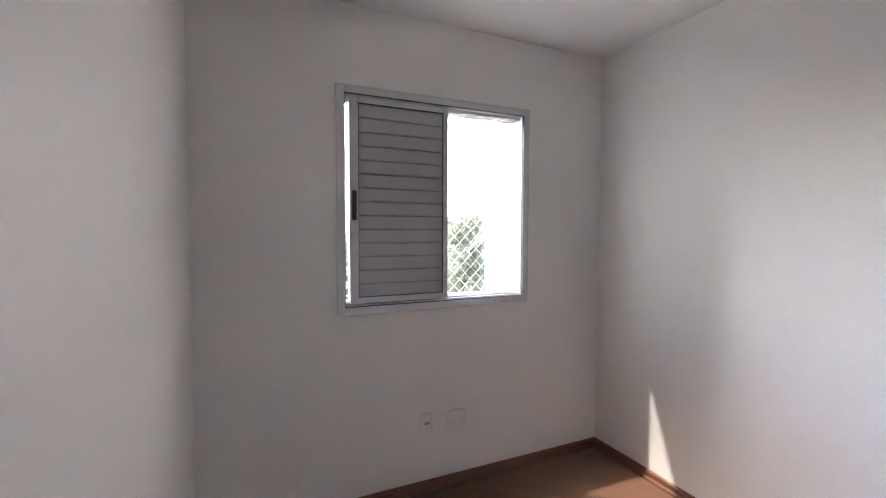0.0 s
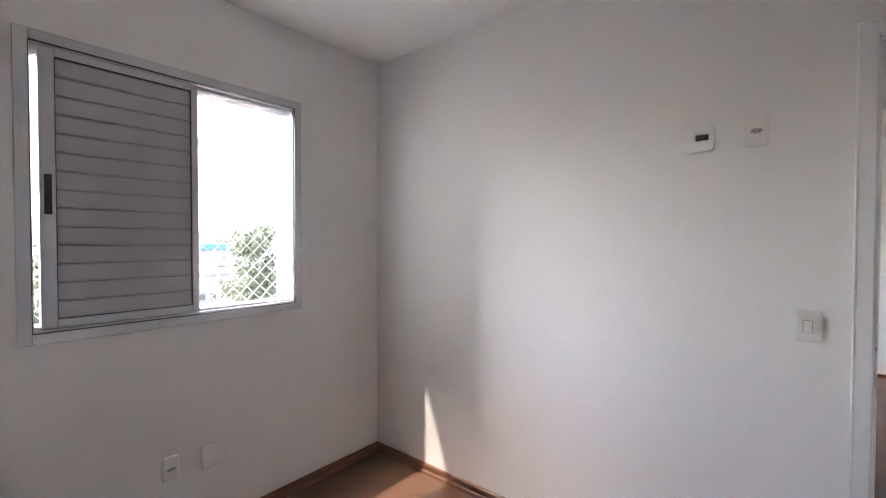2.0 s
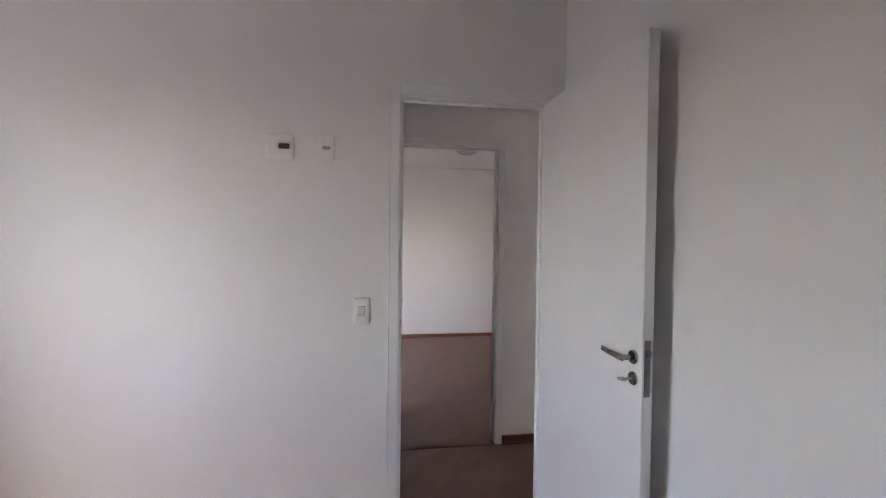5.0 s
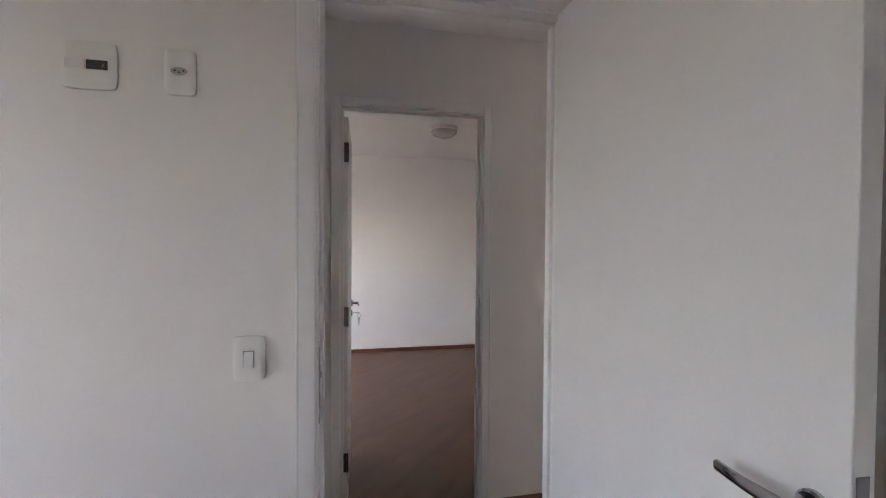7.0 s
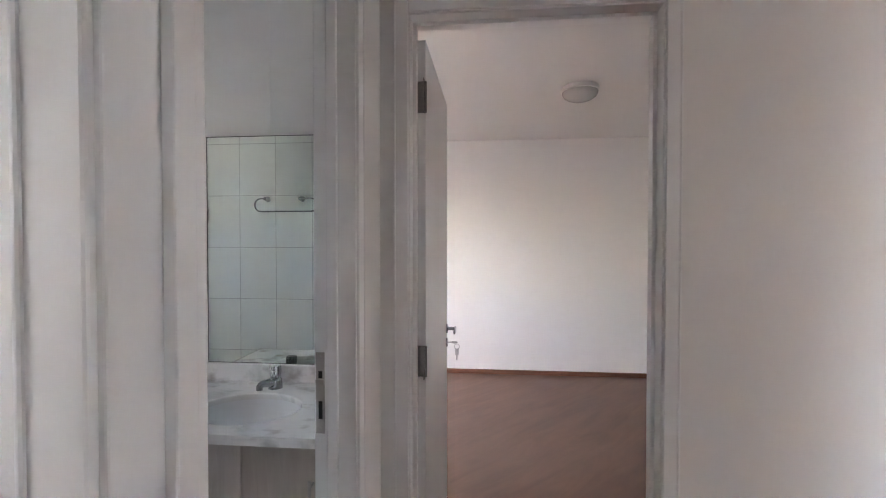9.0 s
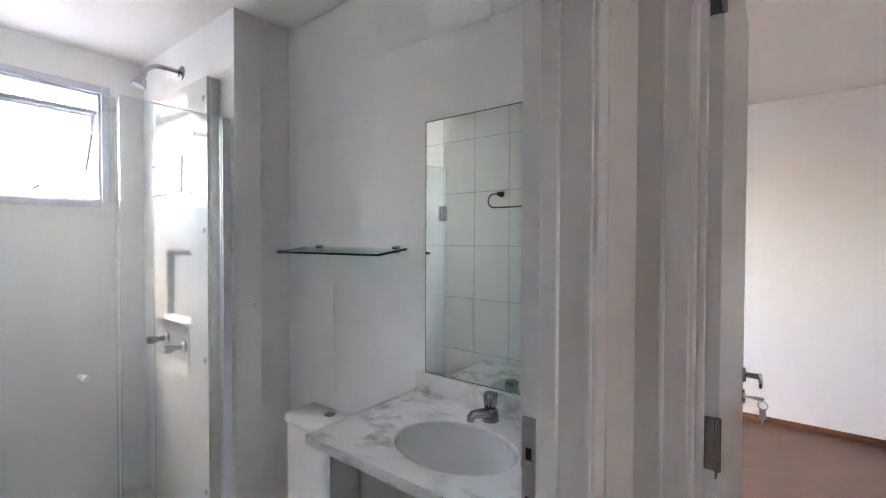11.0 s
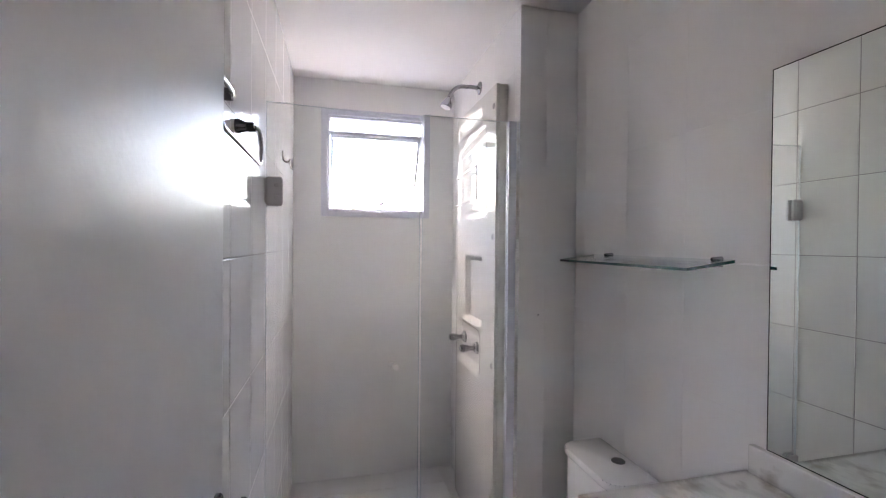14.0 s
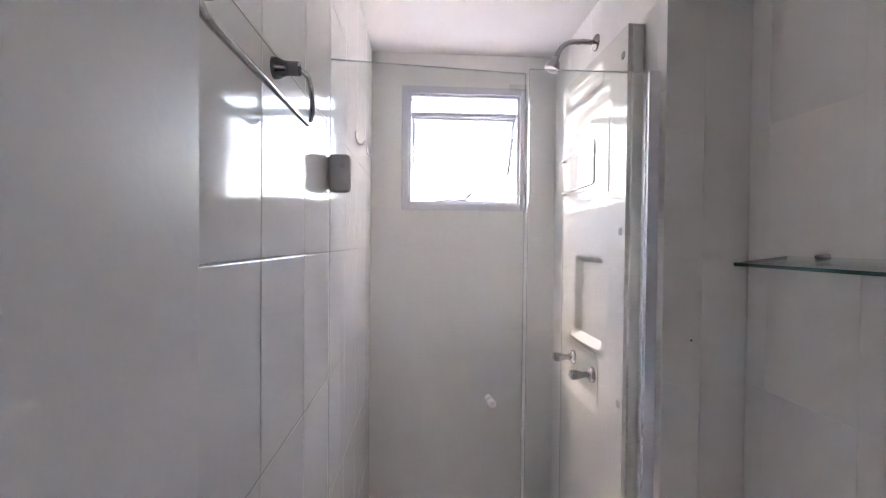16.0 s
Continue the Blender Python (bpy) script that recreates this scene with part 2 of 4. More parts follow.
def part(name, bm, material, parent, label="", smooth=False):
    """One mesh, given in world metres, under a thing or under a part."""
    ob = new(name, finish(bm, name, material, smooth))
    ob.parent = parent
    if parent.type == "EMPTY":
        ob.matrix_parent_inverse = parent.matrix_basis.inverted()
    return tagged(ob, label)


def solid(name, bm, material, label, category, kind="", smooth=False, group=""):
    return tagged(new(name, finish(bm, name, material, smooth)), label, category, group, kind)


def box(bm, a, b, bevel=0.0, seg=2):
    """A box between two corners, its edges rounded by bevel."""
    lo = [min(p, q) for p, q in zip(a, b)]
    hi = [max(p, q) for p, q in zip(a, b)]
    t = bmesh.new()
    bmesh.ops.create_cube(t, size=1)
    for v in t.verts:
        v.co = [l + (c + 0.5) * (h - l) for c, l, h in zip(v.co, lo, hi)]
    if bevel:
        bmesh.ops.bevel(t, geom=t.edges[:], offset=bevel, segments=seg, profile=0.5, affect="EDGES")
    join(bm, t)
    return bm


def join(bm, t):
    me = bpy.data.meshes.new("tmp")
    t.to_mesh(me)
    t.free()
    bm.from_mesh(me)
    bpy.data.meshes.remove(me)


def boxes(*args, bevel=0.0):
    bm = bmesh.new()
    for a, b in args:
        box(bm, a, b, bevel)
    return bm


def tube(bm, pts, r, seg=10, cap=True):
    """A round bar along a line of points; r is one radius or one for each point."""
    pts = [Vector(p) for p in pts]
    rs = r if isinstance(r, (list, tuple)) else [r] * len(pts)
    up = None
    rings = []
    for i, p in enumerate(pts):
        d = (pts[min(i + 1, len(pts) - 1)] - pts[max(i - 1, 0)]).normalized()
        if up is None:
            up = d.orthogonal().normalized()
        up = (up - d * up.dot(d)).normalized()
        side = d.cross(up)
        rings.append([bm.verts.new(p + (up * math.cos(2 * math.pi * k / seg) + side * math.sin(2 * math.pi * k / seg)) * rs[i]) for k in range(seg)])
    for a, b in zip(rings, rings[1:]):
        for k in range(seg):
            bm.faces.new((a[k], a[(k + 1) % seg], b[(k + 1) % seg], b[k]))
    if cap:
        bm.faces.new(rings[0])
        bm.faces.new(rings[-1][::-1])
    return bm


def arc(c, r, a0, a1, u, v, n=8):
    """Points on an arc about c in the plane of u and v, angles in degrees."""
    c, u, v = Vector(c), Vector(u), Vector(v)
    return [c + u * (r * math.cos(radians(a0 + (a1 - a0) * i / n))) + v * (r * math.sin(radians(a0 + (a1 - a0) * i / n))) for i in range(n + 1)]


def disc(bm, c, axis, r, h, seg=24, bevel=0.0):
    """A short round plate from c along axis."""
    c, axis = Vector(c), Vector(axis).normalized()
    e = bevel or 0.0001
    tube(bm, [c, c + axis * (h - e), c + axis * h], [r, r, r - e], seg)
    return bm


def slab(bm, outline, z0, z1, bevel=0.0):
    """An upright prism over an outline of (x, y)."""
    t = bmesh.new()
    f = t.faces.new([t.verts.new((x, y, z0)) for x, y in outline])
    up = bmesh.ops.extrude_face_region(t, geom=[f])
    bmesh.ops.translate(t, vec=(0, 0, z1 - z0), verts=[v for v in up["geom"] if isinstance(v, bmesh.types.BMVert)])
    if bevel:
        bmesh.ops.bevel(t, geom=t.edges[:], offset=bevel, segments=2, profile=0.5, affect="EDGES")
    join(bm, t)
    return bm


def wall_mesh(axis, p0, p1, u0, u1, z0, z1, holes=()):
    """A wall between planes p0 and p1 of axis x or y, from u0 to u1 along the other, with holes (u0, u1, z0, z1) that go through."""
    us = sorted({u0, u1, *[h[0] for h in holes], *[h[1] for h in holes]})
    zs = sorted({z0, z1, *[h[2] for h in holes], *[h[3] for h in holes]})
    us = [u for u in us if u0 <= u <= u1]
    zs = [z for z in zs if z0 <= z <= z1]
    full = lambda i, k: 0 <= i < len(us) - 1 and 0 <= k < len(zs) - 1 and not any(
        h[0] <= (us[i] + us[i + 1]) / 2 <= h[1] and h[2] <= (zs[k] + zs[k + 1]) / 2 <= h[3] for h in holes)
    bm = bmesh.new()
    cache = {}

    def v(p, u, z):
        key = (p, u, z)
        if key not in cache:
            cache[key] = bm.verts.new((p, u, z) if axis == "x" else (u, p, z))
        return cache[key]

    for i in range(len(us) - 1):
        for k in range(len(zs) - 1):
            if not full(i, k):
                continue
            a, b, c, d = us[i], us[i + 1], zs[k], zs[k + 1]
            for p in (p0, p1):
                bm.faces.new((v(p, a, c), v(p, b, c), v(p, b, d), v(p, a, d)))
            for (di, dk), (s, t, q, r) in (((-1, 0), (a, c, a, d)), ((1, 0), (b, c, b, d)), ((0, -1), (a, c, b, c)), ((0, 1), (a, d, b, d))):
                if not full(i + di, k + dk):
                    bm.faces.new((v(p0, s, t), v(p1, s, t), v(p1, q, r), v(p0, q, r)))
    return bm


def wall(name, label, *args, material=PAINT):
    return solid(name, wall_mesh(*args), material, label, "wall", "structure")


# ---- plan ----
BX0, BX1, BY0, BY1, BZ = 0.263, 2.68, -0.78, 2.415, 2.64      # bedroom
HX0, HX1, HY0, HY1, HZ = 2.775, 3.695, -1.9, 0.06, 2.53        # hallway
TX0, TX1, TY0, TY1, TZ = 2.797, 4.044, 0.165, 2.742, 2.43         # bathroom, tile faces
KX, KY = 3.78, 1.70                                            # shaft beside the shower
FX0, FX1, FY0, FY1, FZ = 3.795, 7.1, -3.3, 2.415, 2.535       # far bedroom
LX0, LY0 = 0.4, -4.9                                           # living room at the end of the hallway
TG = 0.0014                                                    # tile thickness

# floors and ceilings
solid("floor_bedroom", boxes(((BX0 - 0.1, BY0 - 0.1, -0.12), (HX0 - 0.03, BY1 + 0.1, 0))), FLOOR, "reddish-brown wood laminate floor of the empty bedroom", "floor", "structure")
solid("floor_hallway", boxes(((HX0 - 0.03, HY0 - 0.1, -0.12), (HX1 + 0.02, 0.11, 0))), FLOOR, "reddish-brown wood laminate floor of the hallway", "floor", "structure")
solid("floor_far_bedroom", boxes(((HX1 + 0.02, FY0 - 0.1, -0.12), (FX1 + 0.1, 0.15, 0)), ((4.15, 0.15, -0.12), (FX1 + 0.1, FY1 + 0.1, 0))), FLOOR, "reddish-brown wood laminate floor with scuffed dull patches", "floor", "structure")
floor_bath = solid("floor_bathroom", boxes(((HX0, 0.11, -0.12), (4.15, TY1 + 0.1, -0.01))), GROUT, "white tiled bathroom floor", "floor", "structure")
solid("threshold_bathroom", boxes(((2.82, 0.075, -0.01), (3.44, 0.17, 0.006)), bevel=0.003), MARBLE, "pale marble sill in the bathroom doorway", "threshold", "structure")
solid("threshold_far_bedroom", boxes(((HX1 + 0.004, -0.758, -0.001), (FX0 + 0.006, -0.034, 0.004)), bevel=0.0015), FLOOR, "reddish-brown laminate board in the far doorway", "threshold", "structure")
solid("floor_joint_strip", boxes(((HX1 - 0.004, -0.758, -0.001), (HX1 + 0.0035, -0.034, 0.005)), bevel=0.0015), BASE, "thin dark strip between two laminate floors", "trim", "structure")
solid("ceiling_bedroom", boxes(((BX0 - 0.1, BY0 - 0.1, BZ), (HX0 - 0.05, BY1 + 0.1, BZ + 0.12))), CEIL, "plain white painted bedroom ceiling", "ceiling", "structure")
solid("ceiling_hallway", boxes(((HX0 - 0.05, HY0 - 0.1, HZ), (HX1 + 0.05, 0.13, HZ + 0.12))), CEIL, "plain white painted hallway ceiling", "ceiling", "structure")
solid("ceiling_bathroom", boxes(((HX0 - 0.05, 0.13, TZ), (4.1, TY1 + 0.1, TZ + 0.12))), CEIL, "plain white lowered bathroom ceiling", "ceiling", "structure")
solid("ceiling_far_bedroom", boxes(((HX1 + 0.05, FY0 - 0.1, FZ), (FX1 + 0.1, 0.15, FZ + 0.12)), ((4.1, 0.15, FZ), (FX1 + 0.1, FY1 + 0.1, FZ + 0.12))), CEIL, "plain white painted ceiling of the far bedroom", "ceiling", "structure")

# walls
wall("wall_bedroom_north", "white painted wall with an aluminium window", "y", BY1, BY1 + 0.145, BX0 - 0.11, 2.68, -0.12, 2.76, [(0.95, 2.06, 1.09, 2.2)])
wall("wall_bedroom_east", "white painted wall with a doorway and outlets", "x", 2.68, HX0, BY0 - 0.11, TY1 + 0.13, -0.12, 2.76, [(-0.719, 0.023, 0.0, 2.139)])
wall("wall_bedroom_south", "white painted wall behind the open door", "y", BY0 - 0.11, BY0, BX0 - 0.11, 2.68, -0.12, 2.76)
wall("wall_bedroom_west", "plain white painted bedroom wall", "x", BX0 - 0.11, BX0, BY0, BY1, -0.12, 2.76)
wall("wall_living_south", "plain white living room wall", "y", LY0 - 0.12, LY0, LX0 - 0.12, HX1, -0.12, 2.76)
# the opening is assumed and out of view, sized to brighten the hallway
wall("wall_living_west", "unseen white living room wall with an opening added to light the hallway", "x", LX0 - 0.12, LX0, LY0, HY0, -0.12, 2.76, [(-4.45, -3.52, 0.0, 2.15)])
wall("wall_living_north", "plain white living room wall", "y", HY0 - 0.11, HY0, LX0 - 0.12, HX0, -0.12, 2.76)
wall("wall_living_east", "plain white living room wall", "x", HX1, FX0, LY0 - 0.12, FY0 - 0.12, -0.12, 2.76)
solid("floor_living_room", boxes(((LX0 - 0.1, LY0 - 0.1, -0.12), (HX1 + 0.02, HY0 - 0.1, 0))), FLOOR, "reddish-brown wood laminate floor of the living room", "floor", "structure")
solid("ceiling_living_room", boxes(((LX0 - 0.1, LY0 - 0.1, HZ), (HX1 + 0.05, HY0 - 0.1, HZ + 0.12))), CEIL, "plain white living room ceiling", "ceiling", "structure")
wall("wall_hallway_west", "plain white hallway wall", "x", 2.68, HX0, HY0, BY0 - 0.11, -0.12, 2.76)
wall("wall_hallway_east", "white wall with a doorway to the far bedroom", "x", HX1, FX0, FY0, HY1, -0.12, 2.76, [(-0.787, -0.005, 0.0, 2.142)])
wall("wall_bathroom_south", "white wall with the bathroom doorway", "y", HY1, TY0 - TG, HX0, 4.15, -0.12, 2.76, [(2.796, 3.461, 0.0, 2.139)])
wall_te = wall("wall_bathroom_east", "white tiled wall behind the wash basin", "x", TX1 + TG, 4.15, TY0 - TG, KY + TG, -0.12, 2.76)
wall_tn = wall("wall_bathroom_north", "white tiled shower wall with a small window", "y", TY1 + TG, TY1 + 0.14, HX0, 4.15, -0.12, 2.76, [(2.985, 3.59, 1.635, 2.225)])
wall_ks = wall("wall_shaft", "white tiled shaft beside the shower", "x", KX + TG, 4.15, KY + TG, TY1 + TG, -0.12, 2.76)
wall_tw = solid("wall_bathroom_west", boxes(((HX0, TY0 - TG, -0.1), (TX0 - TG, TY1 + TG, TZ))), GROUT2, "white tiled wall with a towel rail", "wall", "structure")
wall("wall_far_bedroom_east", "plain white wall of the empty far bedroom", "x", FX1, FX1 + 0.12, FY0, FY1, -0.12, 2.76)
wall("wall_far_bedroom_north", "white wall with an assumed window, out of view, in the far bedroom", "y", FY1, FY1 + 0.14, 4.15, FX1 + 0.12, -0.12, 2.76, [(4.9, 5.98, 1.0, 2.2)])
wall("wall_far_bedroom_south", "plain white wall of the far bedroom", "y", FY0 - 0.12, FY0, HX1, FX1 + 0.12, -0.12, 2.76)


# baseboards: a moulded strip with a quarter-round foot
def baseboard(name, a, b, n, tall=1.0):
    """From a to b on the floor, n is the side that faces the room."""
    a, b, n = Vector((*a, 0)), Vector((*b, 0)), Vector((*n, 0))
    prof = ((0.0, 0.0), (0.024, 0.0), (0.024, 0.008), (0.019, 0.016), (0.013, 0.02), (0.013, 0.045), (0.009, 0.052), (0.005, 0.056), (0.0, 0.058))
    bm = bmesh.new()
    ends = [[bm.verts.new(p + n * o + Vector((0, 0, z * tall + 0.001))) for o, z in prof] for p in (a, b)]
    k = len(prof)
    for i in range(k):
        bm.faces.new((ends[0][i], ends[0][(i + 1) % k], ends[1][(i + 1) % k], ends[1][i]))
    for e in ends:
        bm.faces.new(e)
    return solid(name, bm, BASE, "varnished reddish-brown wooden baseboard along the wall", "baseboard", "structure")


baseboard("baseboard_1", (BX0, BY1), (BX1, BY1), (0, -1))
baseboard("baseboard_2", (BX1, BY1), (BX1, 0.05), (-1, 0))
baseboard("baseboard_3", (BX0, BY0), (BX1, BY0), (0, 1))
baseboard("baseboard_4", (BX0, BY0), (BX0, BY1), (1, 0))
baseboard("baseboard_5", (HX1, -0.81), (HX1, LY0), (-1, 0))
baseboard("baseboard_6", (HX0, -0.75), (HX0, HY0), (1, 0))
baseboard("baseboard_7", (FX1, FY0), (FX1, FY1), (-1, 0), 0.75)
baseboard("baseboard_8", (4.15, FY1), (FX1, FY1), (0, -1), 0.75)
baseboard("baseboard_9", (FX0, FY0), (FX1, FY0), (0, 1), 0.75)
baseboard("baseboard_10", (FX0, -0.815), (FX0, FY0), (1, 0))


# ---- doors ----
def door_frame(name, axis, p0, p1, u0, u1, top, stop, casing=0.05, inner=True, label="white lacquered wooden door frame"):
    """Jambs, head and stops inside a wall from p0 to p1, clear from u0 to u1; casings on both faces. stop: (from, to) across the wall."""
    P = lambda p, u, z: (p, u, z) if axis == "x" else (u, p, z)
    f = thing(name, P((p0 + p1) / 2, (u0 + u1) / 2, 0), label, "door frame", kind="structure")
    t = 0.028
    e1 = p1 + 0.004 if inner else p1 - 0.004
    part("jamb", boxes((P(p0 - 0.004, u0 - t, 0.001), P(e1, u0, top)), bevel=0.002), TRIM, f)
    part("jamb", boxes((P(p0 - 0.004, u1, 0.001), P(e1, u1 + t, top)), bevel=0.002), TRIM, f)
    part("head", boxes((P(p0 - 0.004, u0 - t, top), P(e1, u1 + t, top + t)), bevel=0.002), TRIM, f)
    part("stop", boxes((P(stop[0], u0, 0.001), P(stop[1], u0 + 0.012, top - 0.012)), bevel=0.002), TRIM, f)
    part("stop", boxes((P(stop[0], u1 - 0.012, 0.001), P(stop[1], u1, top - 0.012)), bevel=0.002), TRIM, f)
    part("stop", boxes((P(stop[0], u0, top - 0.012), P(stop[1], u1, top)), bevel=0.002), TRIM, f)
    for face, s in ((p0, -1), (p1, 1)) if inner else ((p0, -1),):
        q = face + s * 0.0005
        for a, b in ((u0 - casing, u0 - 0.006), (u1 + 0.006, u1 + casing)):
            lip = a if a < u0 else b
            bm = boxes((P(q, a, 0.001), P(q + s * 0.011, b, top + casing)), bevel=0.003)
            d = 0.007 if lip == a else -0.007
            box(bm, P(q + s * 0.004, lip - d * 0.1, 0.001), P(q + s * 0.0135, lip + d, top + casing), 0.003)
            part("casing", bm, TRIM, f)
        bm = boxes((P(q, u0 - 0.006, top + 0.006), P(q + s * 0.011, u1 + 0.006, top + casing)), bevel=0.003)
        box(bm, P(q + s * 0.004, u0 - casing + 0.012, top + casing - 0.007), P(q + s * 0.0135, u1 + casing - 0.012, top + casing + 0.001), 0.003)
        part("casing", bm, TRIM, f)
    return f


def lever(parent, at, out, along, z_key=-0.06, key=True, material=CHROME):
    """A lever handle with a round rose, and below it a key rose with a key. out: away from the leaf; along: where the lever points."""
    at, out, along = Vector(at), Vector(out), Vector(along)
    h = part("door_handle", tube(disc(bmesh.new(), at, out, 0.0215, 0.009, 24, 0.003), [at, at + out * 0.04], 0.008, 14), material, parent, "worn chrome lever handle", True)
    up = Vector((0, 0, 1))
    bm = bmesh.new()
    rings = []
    for d, o, z, w, t in ((-0.01, 0.042, 0.0, 0.007, 0.005), (-0.006, 0.042, 0.0, 0.0095, 0.0065), (0.02, 0.043, 0.0, 0.0095, 0.006), (0.06, 0.046, 0.001, 0.0085, 0.005), (0.108, 0.045, 0.003, 0.008, 0.004), (0.111, 0.045, 0.003, 0.006, 0.0025)):
        c = at + along * d + out * o + up * z
        rings.append([bm.verts.new(c + up * (w * a) + out * (t * b)) for a, b in ((1, 0.5), (0.6, 1), (-0.6, 1), (-1, 0.5), (-1, -0.5), (-0.6, -1), (0.6, -1), (1, -0.5))])
    for a, b in zip(rings, rings[1:]):
        for n in range(8):
            bm.faces.new((a[n], a[(n + 1) % 8], b[(n + 1) % 8], b[n]))
    bm.faces.new(rings[0])
    bm.faces.new(rings[-1][::-1])
    part("lever", bm, material, h, "", True)
    k = at + Vector((0, 0, z_key))
    r = part("key_rose", disc(bmesh.new(), k, out, 0.021, 0.008, 24, 0.003), material, parent, "", True)
    if key:
        bm = tube(bmesh.new(), [k, k + out * 0.028], 0.0035, 8)
        tube(bm, arc(k + out * 0.04, 0.012, 0, 360, out, along, 16), 0.0028, 6, False)
        part("key", bm, STEEL, r, "steel key left in the lock", True)
    return h


def hinge_plate(parent, at, du, dv, name="hinge", material=POST):
    """A butt hinge: two leaves and a knuckle. at: the knuckle; du and dv: where the leaves lie."""
    at, du, dv = Vector(at), Vector(du), Vector(dv)
    bm = tube(bmesh.new(), [at - Vector((0, 0, 0.05)), at + Vector((0, 0, 0.05))], 0.006, 10)
    for d in (du, dv):
        w = d.cross(Vector((0, 0, 1))) * 0.0012
        box(bm, at + Vector((0, 0, -0.05)) - w, at + d * 0.034 + Vector((0, 0, 0.05)) + w)
    return part(name, bm, material, parent, "tarnished steel butt hinge", True)


def strike(name, axis, c, n, wide=0.022, tall=0.2):
    """A steel lock plate with two holes, let into a jamb or a leaf edge; n is the way that it faces."""
    c, n = Vector(c), Vector(n)
    s = Vector((0, 0, 1)).cross(n)
    e = thing(name, c, "steel lock strike plate screwed to the white jamb", "strike plate")
    q = lambda ds, dz, dn: c + s * ds + Vector((0, 0, dz)) + n * dn
    part("plate", boxes((q(-wide / 2, -tall / 2, -0.001), q(wide / 2, tall / 2, 0.0018)), bevel=0.0008), STEEL, e)
    part("latch_hole", boxes((q(-wide * 0.2, tall * 0.18, 0.0005), q(wide * 0.24, tall * 0.27, 0.0024))), DARK, e)
    part("bolt_hole", boxes((q(-wide * 0.2, -tall * 0.32, 0.0005), q(wide * 0.24, -tall * 0.1, 0.0024))), DARK, e)
    part("latch_lip", boxes((q(-wide * 0.5, tall * 0.12, 0.0015), q(wide * 0.5, tall * 0.17, 0.006)), bevel=0.0015), STEEL, e)
    for dz in (0.44, -0.44):
        part("screw", disc(bmesh.new(), q(0, dz * tall, 0.0015), n, 0.0035, 0.0012, 10), STEEL, e, "", True)
    return e


# bedroom doorway and leaf, standing open against the room
door_frame("door_frame_1", "x", 2.68, HX0, -0.69, -0.006, 2.11, (2.725, 2.75), 0.056)
strike("strike_plate", "y", (2.702, -0.0065, 1.06), (0, -1, 0))
d1 = thing("door_1", (2.66, -0.68, 0), "white lacquered flush door standing wide open", "door", kind="structure")
leaf1 = part("leaf", slab(bmesh.new(), ((2.668, -0.668), (1.912, -0.682), (1.911, -0.717), (2.667, -0.703)), 0.008, 2.1, 0.0025), DOOR, d1)
lever(leaf1, (1.952, -0.681, 1.112), (0, 1, 0), (1, 0, 0), -0.066)
part("lock_plate", boxes((((1.9105), -0.708, 1.0), (1.914, -0.688, 1.171)), bevel=0.0008), LOCK, leaf1, "steel lock plate in the door edge")
part("latch", boxes((((1.9), -0.704, 1.122), (1.912, -0.692, 1.142)), bevel=0.002), LOCK, leaf1)
part("bolt", boxes(((1.907, -0.702, 1.04), (1.9115, -0.694, 1.075)), bevel=0.001), LOCK, leaf1)
for z in (0.25, 1.08, 1.86):
    hinge_plate(leaf1, (2.674, -0.712, z), (-1, 0, 0), (0, 1, 0), material=TRIM)

# bathroom doorway and leaf, open into the bathroom
door_frame("door_frame_2", "y", HY1, TY0, 2.825, 3.432, 2.11, (0.1, 0.126), inner=False)
strike("strike_plate", "x", (3.4315, 0.1455, 1.07), (-1, 0, 0))
d2 = thing("door_2", (2.84, 0.22, 0), "white lacquered flush bathroom door standing open", "door", kind="structure")
leaf2 = part("leaf", box(bmesh.new(), (2.82, 0.205, 0.01), (2.855, 0.866, 2.1), 0.0025), DOOR, d2)
lever(leaf2, (2.855, 0.815, 1.005), (1, 0, 0), (0, -1, 0), -0.066, False, DCHROME)
for z in (0.25, 1.08, 1.86):
    hinge_plate(leaf2, (2.862, 0.197, z), (0, 1, 0), (0, -1, 0))

# far bedroom doorway and leaf
door_frame("door_frame_3", "x", HX1, FX0, -0.758, -0.034, 2.113, (3.735, 3.76))
d3 = thing("door_3", (3.8, -0.05, 0), "white lacquered flush door open into the far bedroom", "door", kind="structure")
leaf3 = part("leaf", slab(bmesh.new(), ((3.802, -0.066), (4.47, -0.08), (4.471, -0.045), (3.803, -0.031)), 0.008, 2.09, 0.0025), DOOR, d3)
lever(leaf3, (4.43, -0.079, 1.03), (0, -1, 0), (-1, 0, 0), -0.066)
bm = tube(bmesh.new(), arc((4.43, -0.13, 0.945), 0.012, 0, 360, (0, 1, 0), (0, 0, 1), 14), 0.0015, 6, False)
box(bm, (4.428, -0.138, 0.905), (4.432, -0.122, 0.935), 0.001)
box(bm, (4.4285, -0.133, 0.88), (4.4315, -0.126, 0.908), 0.001)
part("spare_key", bm, STEEL, leaf3, "spare key hanging on a ring")
for z in (0.28, 1.05, 1.905):
    hinge_plate(leaf3, (3.797, -0.064, z), (0, 1, 0), (-1, 0, 0))


# ---- bedroom: window ----
w1 = thing("window_1", (1.5, BY1, 1.05), "grey aluminium sliding window with a louvred shutter", "window", kind="structure")
WX0, WX1, WZ0, WZ1 = 0.916, 2.093, 1.05, 2.234
F = 0.042


